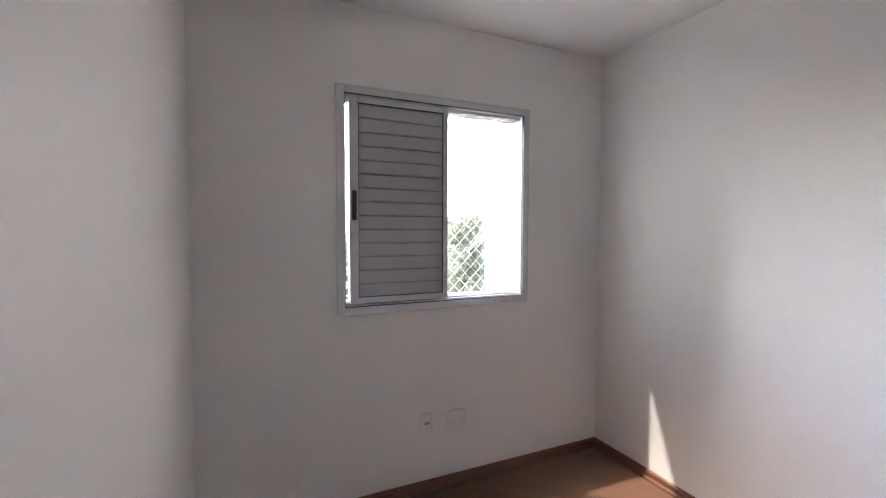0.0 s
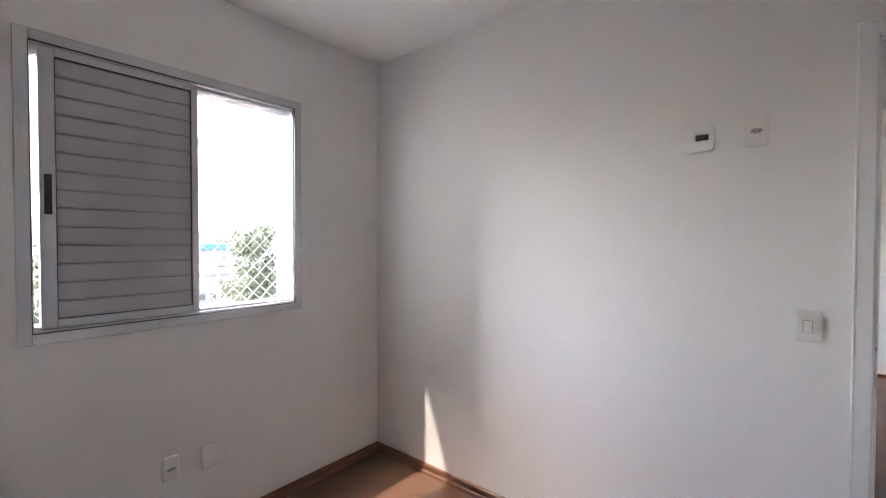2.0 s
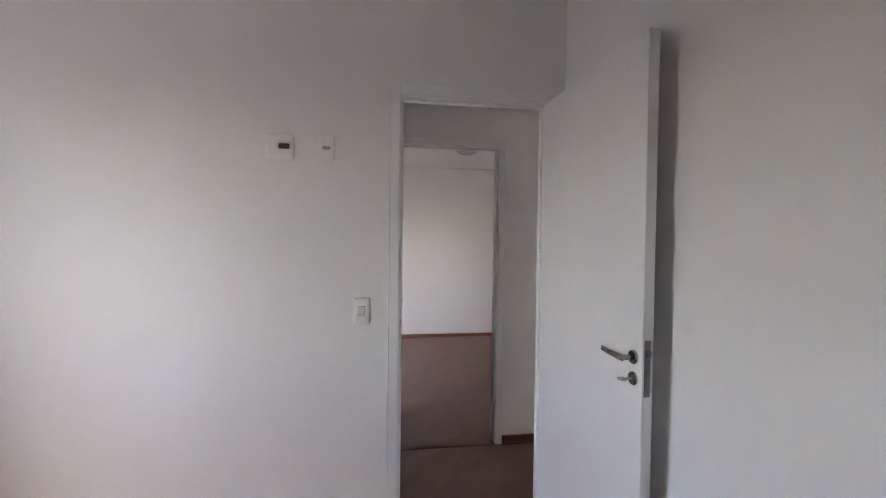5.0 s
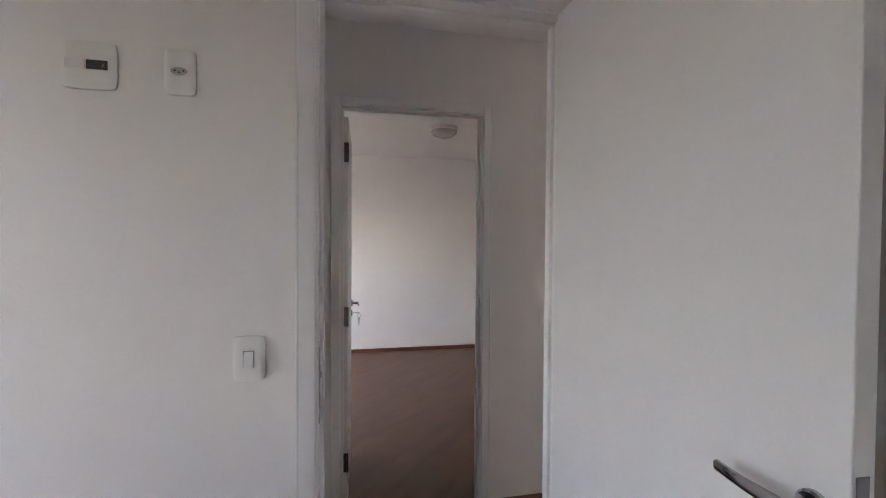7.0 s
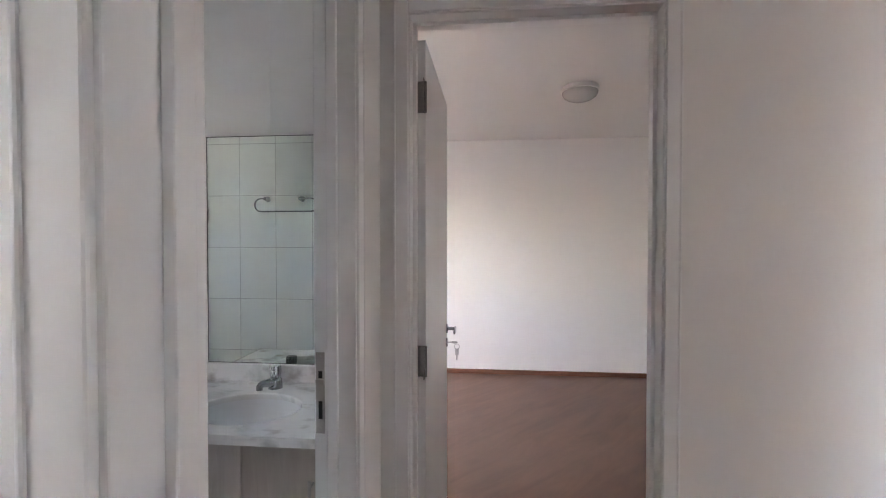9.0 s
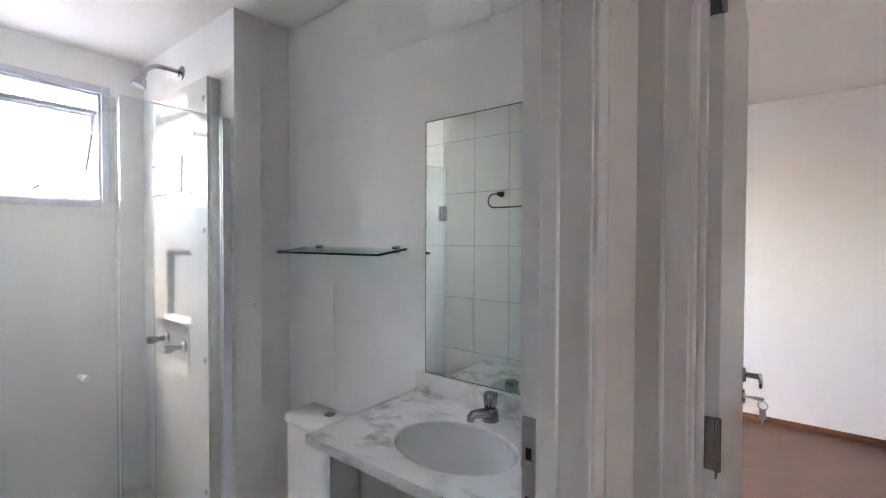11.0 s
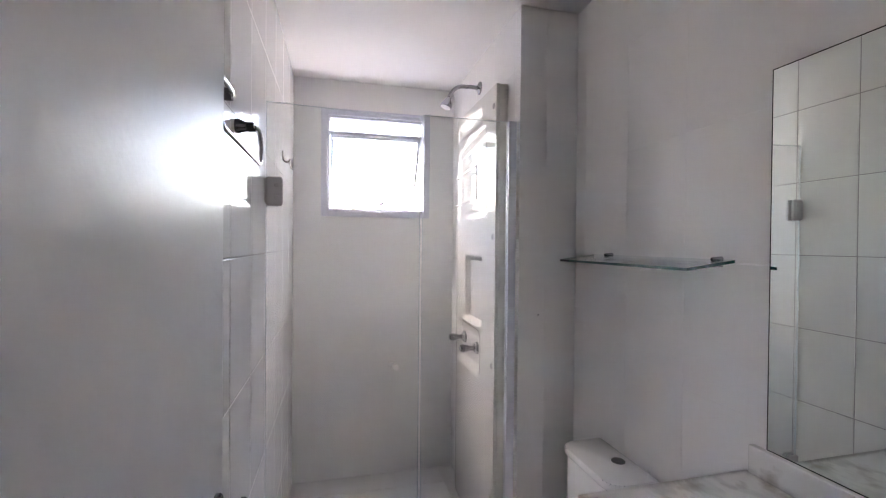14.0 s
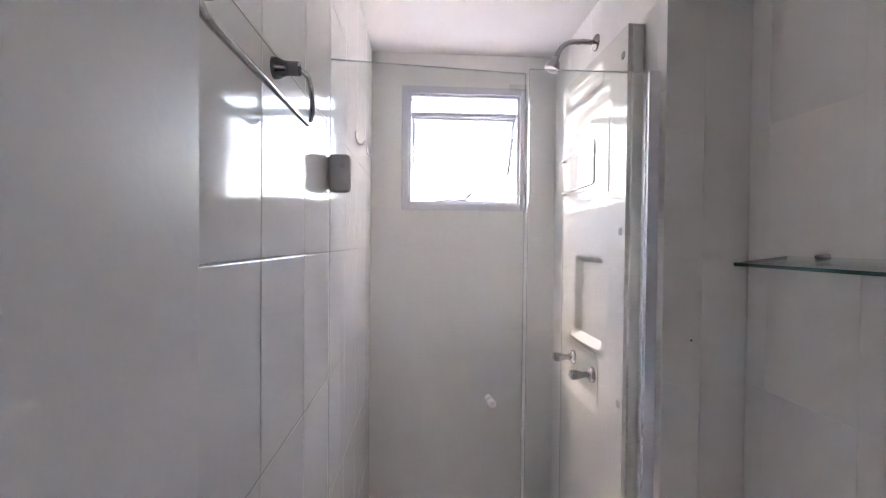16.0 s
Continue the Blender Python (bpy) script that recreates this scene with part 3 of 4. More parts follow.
def ring(bm, x0, x1, z0, z1, w, y0, y1, bevel=0.002):
    """A rectangular frame of four bars in an upright plane."""
    box(bm, (x0, y0, z0), (x0 + w, y1, z1), bevel)
    box(bm, (x1 - w, y0, z0), (x1, y1, z1), bevel)
    box(bm, (x0 + w, y0, z0), (x1 - w, y1, z0 + w), bevel)
    box(bm, (x0 + w, y0, z1 - w), (x1 - w, y1, z1), bevel)
    return bm


part("window_frame", ring(bmesh.new(), WX0, WX1, WZ0, WZ1, F, BY1 - 0.012, BY1 + 0.002, 0.003), ALU, w1)
part("inner_frame", ring(bmesh.new(), WX0 + 0.034, WX1 - 0.034, WZ0 + 0.038, WZ1 - 0.034, 0.014, BY1 + 0.002, BY1 + 0.13, 0.002), ALU, w1)
rails = bmesh.new()
for i, y in enumerate((0.02, 0.05, 0.08, 0.11)):
    box(rails, (WX0 + 0.05, BY1 + y, WZ0 + 0.05), (WX1 - 0.05, BY1 + y + 0.004, WZ0 + 0.064), 0.001)
    box(rails, (WX0 + 0.05, BY1 + y, WZ1 - 0.066), (WX1 - 0.05, BY1 + y + 0.004, WZ1 - 0.046), 0.001)
part("track", rails, ALU, w1)
sx0, sx1, sz0, sz1 = 0.985, 1.548, 1.108, 2.184
sash = part("shutter_sash", bmesh.new(), ALU, w1)
bm = bmesh.new()
box(bm, (sx0, BY1 + 0.004, sz0), (sx0 + 0.048, BY1 + 0.034, sz1), 0.003)
box(bm, (sx1 - 0.03, BY1 + 0.004, sz0), (sx1, BY1 + 0.034, sz1), 0.003)
box(bm, (sx0 + 0.048, BY1 + 0.004, sz0), (sx1 - 0.03, BY1 + 0.034, sz0 + 0.03), 0.003)
box(bm, (sx0 + 0.048, BY1 + 0.004, sz1 - 0.03), (sx1 - 0.03, BY1 + 0.034, sz1), 0.003)
old = sash.data
sash.data = finish(bm, "shutter_sash", ALU)
bpy.data.meshes.remove(old)
n_sl = 14
pitch = (sz1 - sz0 - 0.06) / n_sl
bm = bmesh.new()
prof = ((0.0155, 0.0), (0.0115, 0.0008), (0.0098, 0.003), (0.0115, 0.008), (0.0145, pitch - 0.01), (0.0165, pitch - 0.004), (0.022, pitch + 0.001), (0.0245, pitch + 0.001), (0.02, pitch - 0.01), (0.018, 0.012))
ends = [[bm.verts.new((x, BY1 + y, z)) for y, z in prof] for x in (sx0 + 0.046, sx1 - 0.028)]
for i in range(len(prof)):
    bm.faces.new((ends[0][i], ends[0][(i + 1) % len(prof)], ends[1][(i + 1) % len(prof)], ends[1][i]))
for e in ends:
    bm.faces.new(e)
slat_mesh = finish(bm, "slat", SHUT)
for i in range(n_sl):
    sl = new("slat", slat_mesh)
    sl.location = (0, 0, sz0 + 0.03 + i * pitch)
    sl.parent = sash
bm = bmesh.new()
box(bm, (sx0 + 0.013, BY1 - 0.002, 1.545), (sx0 + 0.036, BY1 + 0.006, 1.7), 0.0035)
part("finger_pull", bm, BLACK, sash, "black plastic finger pull")
bm = bmesh.new()
gx0, gx1, gz_0, gz_1 = sx0 + 0.048, sx1 - 0.03, sz0 + 0.03, sz1 - 0.03
box(bm, (gx0, BY1 + 0.006, gz_0), (gx0 + 0.002, BY1 + 0.03, gz_1))
box(bm, (gx1 - 0.004, BY1 + 0.006, gz_0), (gx1, BY1 + 0.03, gz_1))
box(bm, (gx0 + 0.002, BY1 + 0.006, gz_0), (gx1 - 0.004, BY1 + 0.012, gz_0 + 0.003))
box(bm, (gx0 + 0.002, BY1 + 0.006, gz_1 - 0.004), (gx1 - 0.004, BY1 + 0.03, gz_1))
part("gasket", bm, BLACK, sash, "thin black rubber gasket")
bm = ring(bmesh.new(), WX0 + 0.0405, WX1 - 0.0405, WZ0 + 0.0405, WZ1 - 0.0405, 0.0025, BY1 - 0.0125, BY1 + 0.001, 0.0)
part("frame_joint", bm, BLACK, w1, "thin dark joint inside the frame")
# second shutter leaf parked behind the first, its stile showing past it
bm = bmesh.new()
box(bm, (sx0 + 0.003, BY1 + 0.045, sz0), (sx0 + 0.05, BY1 + 0.07, sz1), 0.003)
box(bm, (sx1 - 0.04, BY1 + 0.045, sz0), (sx1 - 0.004, BY1 + 0.07, sz1), 0.003)
box(bm, (sx0 + 0.05, BY1 + 0.05, sz0), (sx1 - 0.04, BY1 + 0.062, sz1), 0.001)
part("rear_sash", bm, ALU, w1)

# safety net outside the opening
bm = bmesh.new()
nx0, nx1, nz0, nz1, ny = 0.955, 2.055, 1.095, 2.195, BY1 + 0.15
k = nx0 - (nz1 - nz0)
step = 0.076
while k < nx1:
    for s in (1, -1):
        pts = []
        for x in (max(nx0, k), min(nx1, k + (nz1 - nz0))):
            z = nz0 + (x - k) if s > 0 else nz1 - (x - k)
            pts.append((x, ny + 0.001 * s, z))
        if pts[1][0] - pts[0][0] > 0.01:
            tube(bm, pts, 0.0012, 4)
    k += step
tube(bm, [(nx0, ny, nz0), (nx1, ny, nz0), (nx1, ny, nz1), (nx0, ny, nz1), (nx0, ny, nz0)], 0.003, 5)
net = solid("safety_net", bm, CORD, "white diamond-mesh safety net outside the window", "net", "stuff")


def ring_x(bm, x0, x1, y0, y1, z0, z1, w):
    """A flat rectangular rim of width w that faces along x."""
    box(bm, (x0, y0, z0), (x1, y0 + w, z1))
    box(bm, (x0, y1 - w, z0), (x1, y1, z1))
    box(bm, (x0, y0 + w, z0), (x1, y1 - w, z0 + w))
    box(bm, (x0, y0 + w, z1 - w), (x1, y1 - w, z1))
    return bm


# ---- plates on the walls ----
def plate(name, c, n, w, h, label, group=""):
    """A domed cover plate on a wall at c that faces n. Returns the thing and its frame of axes."""
    c, n = Vector(c), Vector(n)
    s = Vector((0, 0, 1)).cross(n)
    e = thing(name, c, label, name.replace("_", " "), group)
    bm = bmesh.new()
    nn, kk = 12, 12
    grid = []
    for i in range(nn + 1):
        row = []
        for j in range(kk + 1):
            u, v = i / nn * 2 - 1, j / kk * 2 - 1
            corner = 1 - 0.05 * abs(u * v) ** 6                 # rounded corners, bulged sides
            d = 0.011 - 0.0045 * max(abs(u), abs(v)) ** 6
            uu, vv = u * (1 - 0.03 * v * v) * corner, v * (1 - 0.03 * u * u) * corner
            row.append(bm.verts.new(c + s * (uu * w / 2) + Vector((0, 0, vv * h / 2)) + n * d))
        grid.append(row)
    for i in range(nn):
        for j in range(kk):
            bm.faces.new((grid[i][j], grid[i + 1][j], grid[i + 1][j + 1], grid[i][j + 1]))
    rim = [e2 for e2 in bm.edges if e2.is_boundary]
    ex = bmesh.ops.extrude_edge_only(bm, edges=rim)
    for v in ex["geom"]:
        if isinstance(v, bmesh.types.BMVert):
            v.co = v.co - n * ((v.co - c).dot(n))
    part("cover", bm, PLAST, e, "", True)
    return e, lambda ds, dz, dn: c + s * ds + Vector((0, 0, dz)) + n * dn


def socket(c, n, label, flat=0.0045, face=True):
    e, q = plate("wall_socket", c, n, 0.072, 0.112, label)
    part("insert", boxes((q(-0.022, -0.011, 0.008), q(0.022, 0.011, 0.0125)), bevel=0.001), PLAST2, e)
    # flat oval; its grey stands for the shade inside the socket recess
    bm = bmesh.new()
    slabp = [(0.019 * math.cos(a) * (1.0), 0.0095 * math.sin(a)) for a in [i * math.pi / 10 for i in range(20)]]
    vs = [bm.verts.new(q(a, b, 0.0131)) for a, b in slabp]
    bm.faces.new(vs)
    part("recess", bm, mat("recess_shade", (0.45, 0.44, 0.41), 0.5), e, "flat grey oval with the socket recess's shade in its colour")
    for ds, dz in ((-0.0095, 0.001), (0, -0.003), (0.0095, 0.001)):
        part("pin_hole", disc(bmesh.new(), q(ds, dz, 0.0129), n, 0.0022, 0.0008, 10), DARK, e)
    return e


E_N = (-1, 0, 0)
e, q = plate("cable_plate", (2.68, 0.512, 1.857), E_N, 0.118, 0.112, "white cover plate with one open slot on the wall")
part("blank_insert", boxes((q(-0.048, -0.011, 0.008), q(-0.006, 0.011, 0.0125)), bevel=0.001), PLAST2, e)
part("open_slot", boxes((q(-0.003, -0.011, 0.006), q(0.041, 0.011, 0.0116))), DARK, e, "dark open slot showing wires")
part("wire", tube(bmesh.new(), [q(0.03, 0.004, 0.0115), q(0.034, 0.0, 0.0125), q(0.03, -0.005, 0.0115)], 0.0009, 6), POST, e)
socket((2.68, 0.318, 1.857), E_N, "white three-pin wall socket set high beside a cable plate")
e, q = plate("light_switch", (2.68, 0.163, 1.148), E_N, 0.078, 0.116, "white rocker light switch beside the door frame")
bm = bmesh.new()
a = [q(-0.012, -0.02, 0.009), q(0.012, -0.02, 0.009), q(0.012, 0.02, 0.009), q(-0.012, 0.02, 0.009)]
b = [q(-0.011, -0.019, 0.021), q(0.011, -0.019, 0.021), q(0.011, 0.019, 0.0125), q(-0.011, 0.019, 0.0125)]
va, vb = [bm.verts.new(p) for p in a], [bm.verts.new(p) for p in b]
bm.faces.new(vb)
for i in range(4):
    bm.faces.new((va[i], va[(i + 1) % 4], vb[(i + 1) % 4], vb[i]))
part("rocker", bm, PLAST2, e)
# thin grey plate that draws the shade round the rocker as colour
part("rocker_shade", boxes((q(-0.0135, -0.0215, 0.008), q(0.0135, 0.0215, 0.0114))), CUP, e, "grey plate for the shade in the gap round the rocker")
socket((1.412, BY1, 0.395), (0, -1, 0), "white three-pin wall socket low under the window")
e, q = plate("blank_plate", (1.603, BY1, 0.385), (0, -1, 0), 0.112, 0.116, "blank white square cover plate under the window")
part("screw_cap", disc(bmesh.new(), q(0, 0.01, 0.0105), (0, -1, 0), 0.004, 0.0015, 12), PLAST2, e)

# ceiling lamp of the far bedroom
lamp = thing("ceiling_lamp", (5.56, -0.94, FZ), "round opal glass ceiling lamp, switched off", "ceiling lamp")
part("base_ring", tube(bmesh.new(), [(5.56, -0.94, FZ), (5.56, -0.94, FZ - 0.03), (5.56, -0.94, FZ - 0.034)], [0.128, 0.132, 0.124], 36), PLAST, lamp, "", True)
pr = [(0.124, 0.0), (0.122, 0.012), (0.112, 0.03), (0.09, 0.046), (0.06, 0.058), (0.03, 0.064), (0.004, 0.065)]
part("shade", tube(bmesh.new(), [(5.56, -0.94, FZ - 0.034 - d) for r, d in pr], [r for r, d in pr], 36), OPAL, lamp, "", True)

# far bedroom window, assumed and out of view, sized to light that room
w3 = thing("window_3", (5.44, FY1, 1.0), "unseen grey aluminium sliding window, assumed to light the far bedroom", "window", kind="structure")
part("window_frame", ring(bmesh.new(), 4.87, 6.01, 0.97, 2.23, 0.045, FY1 - 0.012, FY1 + 0.002, 0.003), ALU, w3)
part("mullion", boxes(((5.42, FY1 + 0.03, 1.0), (5.46, FY1 + 0.06, 2.2)), bevel=0.003), ALU, w3)

# ---- bathroom window ----
def sheet(x0, x1, z0, z1, y):
    bm = bmesh.new()
    bm.faces.new([bm.verts.new(p) for p in ((x0, y, z0), (x1, y, z0), (x1, y, z1), (x0, y, z1))])
    return bm



w2 = thing("window_2", (3.28, TY1, 1.6), "small pale aluminium tilting window with frosted panes", "window", kind="structure")
bx0, bx1, bz0, bz1 = 2.955, 3.622, 1.603, 2.255
part("window_frame", ring(bmesh.new(), bx0, bx1, bz0, bz1, 0.038, TY1 - 0.014, TY1 + 0.004, 0.003), ALUL, w2)
part("inner_frame", ring(bmesh.new(), bx0 + 0.03, bx1 - 0.03, bz0 + 0.03, bz1 - 0.03, 0.02, TY1 + 0.004, TY1 + 0.1, 0.002), ALUL, w2)
part("transom", boxes(((bx0 + 0.05, TY1 + 0.02, 2.105), (bx1 - 0.05, TY1 + 0.05, 2.13)), bevel=0.003), ALUL, w2)
part("fixed_pane", sheet(bx0 + 0.05, bx1 - 0.05, 2.125, 2.21, TY1 + 0.046), FROST, w2)
tilt = Matrix.Translation((3.288, TY1 + 0.03, 2.106)) @ Matrix.Rotation(radians(26), 4, "X")
bm = bmesh.new()
ring(bm, -0.281, 0.281, -0.455, 0.0, 0.018, 0.0, 0.02, 0.002)
bmesh.ops.transform(bm, matrix=tilt, verts=bm.verts)
ts = part("tilting_sash", bm, ALUL, w2)
bm = sheet(-0.268, 0.268, -0.44, -0.012, 0.01)
bmesh.ops.transform(bm, matrix=tilt, verts=bm.verts)
part("pane", bm, FROST, ts)
bm = tube(bmesh.new(), [(3.3, TY1 + 0.06, 1.668), (3.31, TY1 + 0.02, 1.68), (3.335, TY1 + 0.0, 1.705)], [0.009, 0.008, 0.006], 8)
tube(bm, [(3.14, TY1 + 0.075, 1.665), (3.47, TY1 + 0.075, 1.665)], 0.006, 8)
part("latch_arm", bm, POST, ts, "thin metal latch arm", True)
bm = tube(bmesh.new(), [(3.556, TY1 + 0.04, 2.0), (3.552, TY1 + 0.14, 1.82)], 0.006, 8)
part("stay", bm, POST, w2, "", True)

# ---- shower ----
GY = TY1 - 1.0 + 0.001
gz0, gz1 = 0.03, 1.955


def glass_sheet(name, x0, x1, parent, label, gz1=gz1):
    e = part(name, box(bmesh.new(), (x0, GY - 0.004, gz0), (x1, GY + 0.004, gz1)), GLASS, parent, label)
    e.visible_shadow = False
    bm = boxes(((x0, GY - 0.0042, gz1), (x1, GY + 0.0042, gz1 + 0.0012)), ((x0 - 0.0012, GY - 0.0042, gz0), (x0, GY + 0.0042, gz1)), ((x1, GY - 0.0042, gz0), (x1 + 0.0012, GY + 0.0042, gz1)))
    part("polished_edge", bm, CEDGE, e)
    return e


sd = thing("shower_door", (2.8, GY, 0.03), "clear glass shower door hung on the tiled wall", "shower door")
glass_sheet("glass", 2.803, 3.372, sd, "clear glass sheet with water marks", 1.94)
for z in (0.36, 1.622):
    bm = boxes(((2.8, GY - 0.022, z - 0.052), (2.858, GY - 0.0045, z + 0.052)), ((2.8, GY + 0.0045, z - 0.052), (2.858, GY + 0.022, z + 0.052)), bevel=0.011)
    box(bm, (2.7975, GY - 0.014, z - 0.045), (2.8, GY + 0.014, z + 0.045), 0.001)
    hg = part("hinge", bm, HINGE, sd, "grey zinc glass hinge", True)
    for dz in (0.022, -0.022):
        part("screw_cap", disc(bmesh.new(), (2.838, GY - 0.022, z + dz), (0, -1, 0), 0.008, 0.002, 16, 0.0008), HINGE, hg, "", True)
bm = disc(bmesh.new(), (3.274, GY - 0.004, 0.956), (0, -1, 0), 0.011, 0.024, 18, 0.003)
disc(bm, (3.274, GY + 0.004, 0.956), (0, 1, 0), 0.011, 0.024, 18, 0.003)
part("knob", bm, PLAST2, sd, "small white knob", True)
# the door hangs a little out of line with the fixed screen
sd.matrix_basis = Matrix.Translation((2.8, GY - 0.06, 0.03)) @ Matrix.Rotation(math.atan2(0.06, 0.574), 4, "Z")
sp = thing("shower_screen", (3.57, GY, 0.03), "fixed clear glass shower screen in an aluminium wall profile", "shower screen")
glass_sheet("glass", 3.382, 3.758, sp, "clear glass sheet with water marks")
part("wall_profile", slab(bmesh.new(), ((3.745, GY - 0.014), (KX - 0.001, GY - 0.014), (KX - 0.001, GY + 0.014), (3.745, GY + 0.014), (3.745, GY + 0.0055), (3.764, GY + 0.0055), (3.764, GY - 0.0055), (3.745, GY - 0.0055)), 0.02, gz1 + 0.002), PROF, sp)
clip = thing("glass_clip", (3.35, GY, 1.9), "clear plastic clip at the top of the shower glass", "clip")
part("clip", boxes(((3.318, GY - 0.012, 1.885), (3.372, GY - 0.0045, 1.905)), bevel=0.003), GLASS, clip)
solid("shower_kerb", boxes(((TX0, GY - 0.03, -0.01), (KX, GY + 0.03, 0.028)), bevel=0.004), MARBLE, "low pale marble kerb under the shower glass", "kerb", "structure")

# moulded shower column
PX = 3.727
col = thing("shower_column", (3.75, 2.16, 0.02), "glossy white moulded shower column on the shaft wall", "shower column")
cy0, cy1, cz1 = 1.83, 2.505, 2.15


def column_depth(y, z):
    """How far the panel stands off the wall: rounded borders, a bottle recess, a rail field, a niche and a tap field."""
    d = KX - PX
    u = (y - cy0) / (cy1 - cy0)
    far = min(1, (cy1 - y) / 0.09)
    d *= 0.25 + 0.75 * math.sqrt(max(0, 1 - (1 - far) ** 2)) if far < 1 else 1
    s = lambda a, b, w, t: max(0.0, min(1.0, (t - a) / w + 0.5, (b - t) / w + 0.5))
    d -= 0.026 * s(2.008, 2.265, 0.018, y) * s(1.05, 1.37, 0.02, z)
    d += 0.022 * s(2.0, 2.3, 0.06, y) * s(1.025, 1.052, 0.02, z) * (1 - 0.3 * abs(y - 2.14) / 0.14)
    top = 1.955 + (2.25 - y) * 0.1
    d -= 0.016 * s(1.975, 2.44, 0.05, y) * s(1.6, top, 0.04, z)
    d -= 0.014 * s(2.03, 2.4, 0.03, y) * s(2.03, 2.09, 0.03, z)
    d -= 0.02 * s(2.05, 2.4, 0.06, y) * s(0.81, 1.0, 0.05, z)
    return max(0.004, d)


bm = bmesh.new()
ys = [cy0 + (cy1 - cy0) * i / 72 for i in range(73)]
zs = [0.02 + (cz1 - 0.02) * k / 215 for k in range(216)]
grid = [[bm.verts.new((KX - 0.001 - column_depth(y, z), y, z - (0.03 * max(0, (y - 2.4) / 0.1) ** 2 if k == 215 else 0))) for k, z in enumerate(zs)] for y in ys]
for i in range(72):
    for k in range(215):
        bm.faces.new((grid[i][k], grid[i + 1][k], grid[i + 1][k + 1], grid[i][k + 1]))
ex = bmesh.ops.extrude_edge_only(bm, edges=[e for e in bm.edges if e.is_boundary])
for v in ex["geom"]:
    if isinstance(v, bmesh.types.BMVert):
        v.co.x = KX - 0.001
part("panel", bm, FIBRE, col, "", True)
bm = boxes(((3.7365, 1.817, 0.02), (3.768, 1.8295, 2.14)), bevel=0.005)
part("edge_fold", bm, FIBRE, col, "", True)
for z in (2.06, 1.474, 0.893, 0.3):
    bm = disc(bmesh.new(), (PX + 0.001, 1.862, z), (-1, 0, 0), 0.014, 0.004, 20, 0.002)
    part("screw_cap", bm, CUP, col, "dull metal screw cup", True)
rail_pts = [(PX + 0.012, 2.44, 1.812), (PX - 0.012, 2.43, 1.814), (PX - 0.012, 2.07, 1.832), (PX - 0.012, 2.06, 1.826), (PX - 0.012, 2.062, 1.67), (PX - 0.012, 2.072, 1.663), (PX - 0.012, 2.43, 1.66), (PX + 0.012, 2.44, 1.66)]
part("wire_rail", tube(bmesh.new(), rail_pts, 0.0045, 8), STEEL, col, "thin bent metal rail", True)


def shower_tap(y, z):
    x = PX + 0.016
    e = thing("shower_tap", (x, y, z), "chrome shower tap on the moulded column", "tap", "shower taps")
    part("flange", tube(bmesh.new(), [(x, y, z), (x - 0.006, y, z), (x - 0.014, y, z), (x - 0.02, y, z)], [0.031, 0.03, 0.024, 0.014], 24), CHROME, e, "", True)
    part("stem", tube(bmesh.new(), [(x - 0.016, y, z), (x - 0.045, y, z)], 0.012, 16), CHROME, e, "", True)
    bm = bmesh.new()
    for k in range(4):
        a = math.pi / 4 + k * math.pi / 2
        tube(bm, [(x - 0.05, y + math.cos(a) * 0.006, z + math.sin(a) * 0.006), (x - 0.07, y + math.cos(a) * 0.011, z + math.sin(a) * 0.011), (x - 0.088, y + math.cos(a) * 0.011, z + math.sin(a) * 0.011)], [0.008, 0.011, 0.009], 12)
    tube(bm, [(x - 0.042, y, z), (x - 0.052, y, z), (x - 0.09, y, z), (x - 0.094, y, z)], [0.012, 0.017, 0.014, 0.009], 16)
    part("handle", bm, CHROME, e, "", True)


shower_tap(2.113, 0.915)
shower_tap(2.32, 0.93)

sh = thing("wall_shower", (KX, 2.216, 2.268), "chrome shower with a bent wall arm", "shower")
part("flange", tube(bmesh.new(), [(KX, 2.216, 2.268), (KX - 0.006, 2.216, 2.268), (KX - 0.016, 2.216, 2.268)], [0.034, 0.032, 0.014], 24), CHROME, sh, "", True)
arm = [(KX, 2.216, 2.268), (KX - 0.06, 2.22, 2.272)] + arc((KX - 0.085, 2.224, 2.192), 0.08, 80, 160, (1, 0, 0), (0, 0, 1), 8)
part("arm", tube(bmesh.new(), arm, 0.0105, 14), CHROME, sh, "", True)
hx, hz = arm[-1][0], arm[-1][2]
ax = Vector((-0.35, 0.0, -0.94)).normalized()
c0 = Vector((hx, 2.224, hz))
part("head", tube(bmesh.new(), [c0 + ax * d for d in (0, 0.012, 0.016, 0.028, 0.036, 0.06, 0.068)], [0.012, 0.014, 0.012, 0.016, 0.022, 0.031, 0.031], 24), CHROME, sh, "", True)
part("spray_face", disc(bmesh.new(), c0 + ax * 0.068, ax, 0.027, 0.003, 24), HINGE, sh, "grey spray face")

# ---- wash stand ----
vx0, vy0, vy1 = 3.56, TY0 + 0.003, 0.882
BC, BRX, BRY = (3.775, 0.528), 0.134, 0.175


def counter_mesh():
    """A slab with an oval cut-out and rounded edges."""
    n = 64
    bm = bmesh.new()
    layers = []
    for z in (0.865, 0.887):
        inner = [bm.verts.new((BC[0] + BRX * math.cos(2 * math.pi * i / n), BC[1] + BRY * math.sin(2 * math.pi * i / n), z)) for i in range(n)]
        outer = []
        for i in range(n):
            a = 2 * math.pi * i / n
            dx, dy = math.cos(a), math.sin(a)
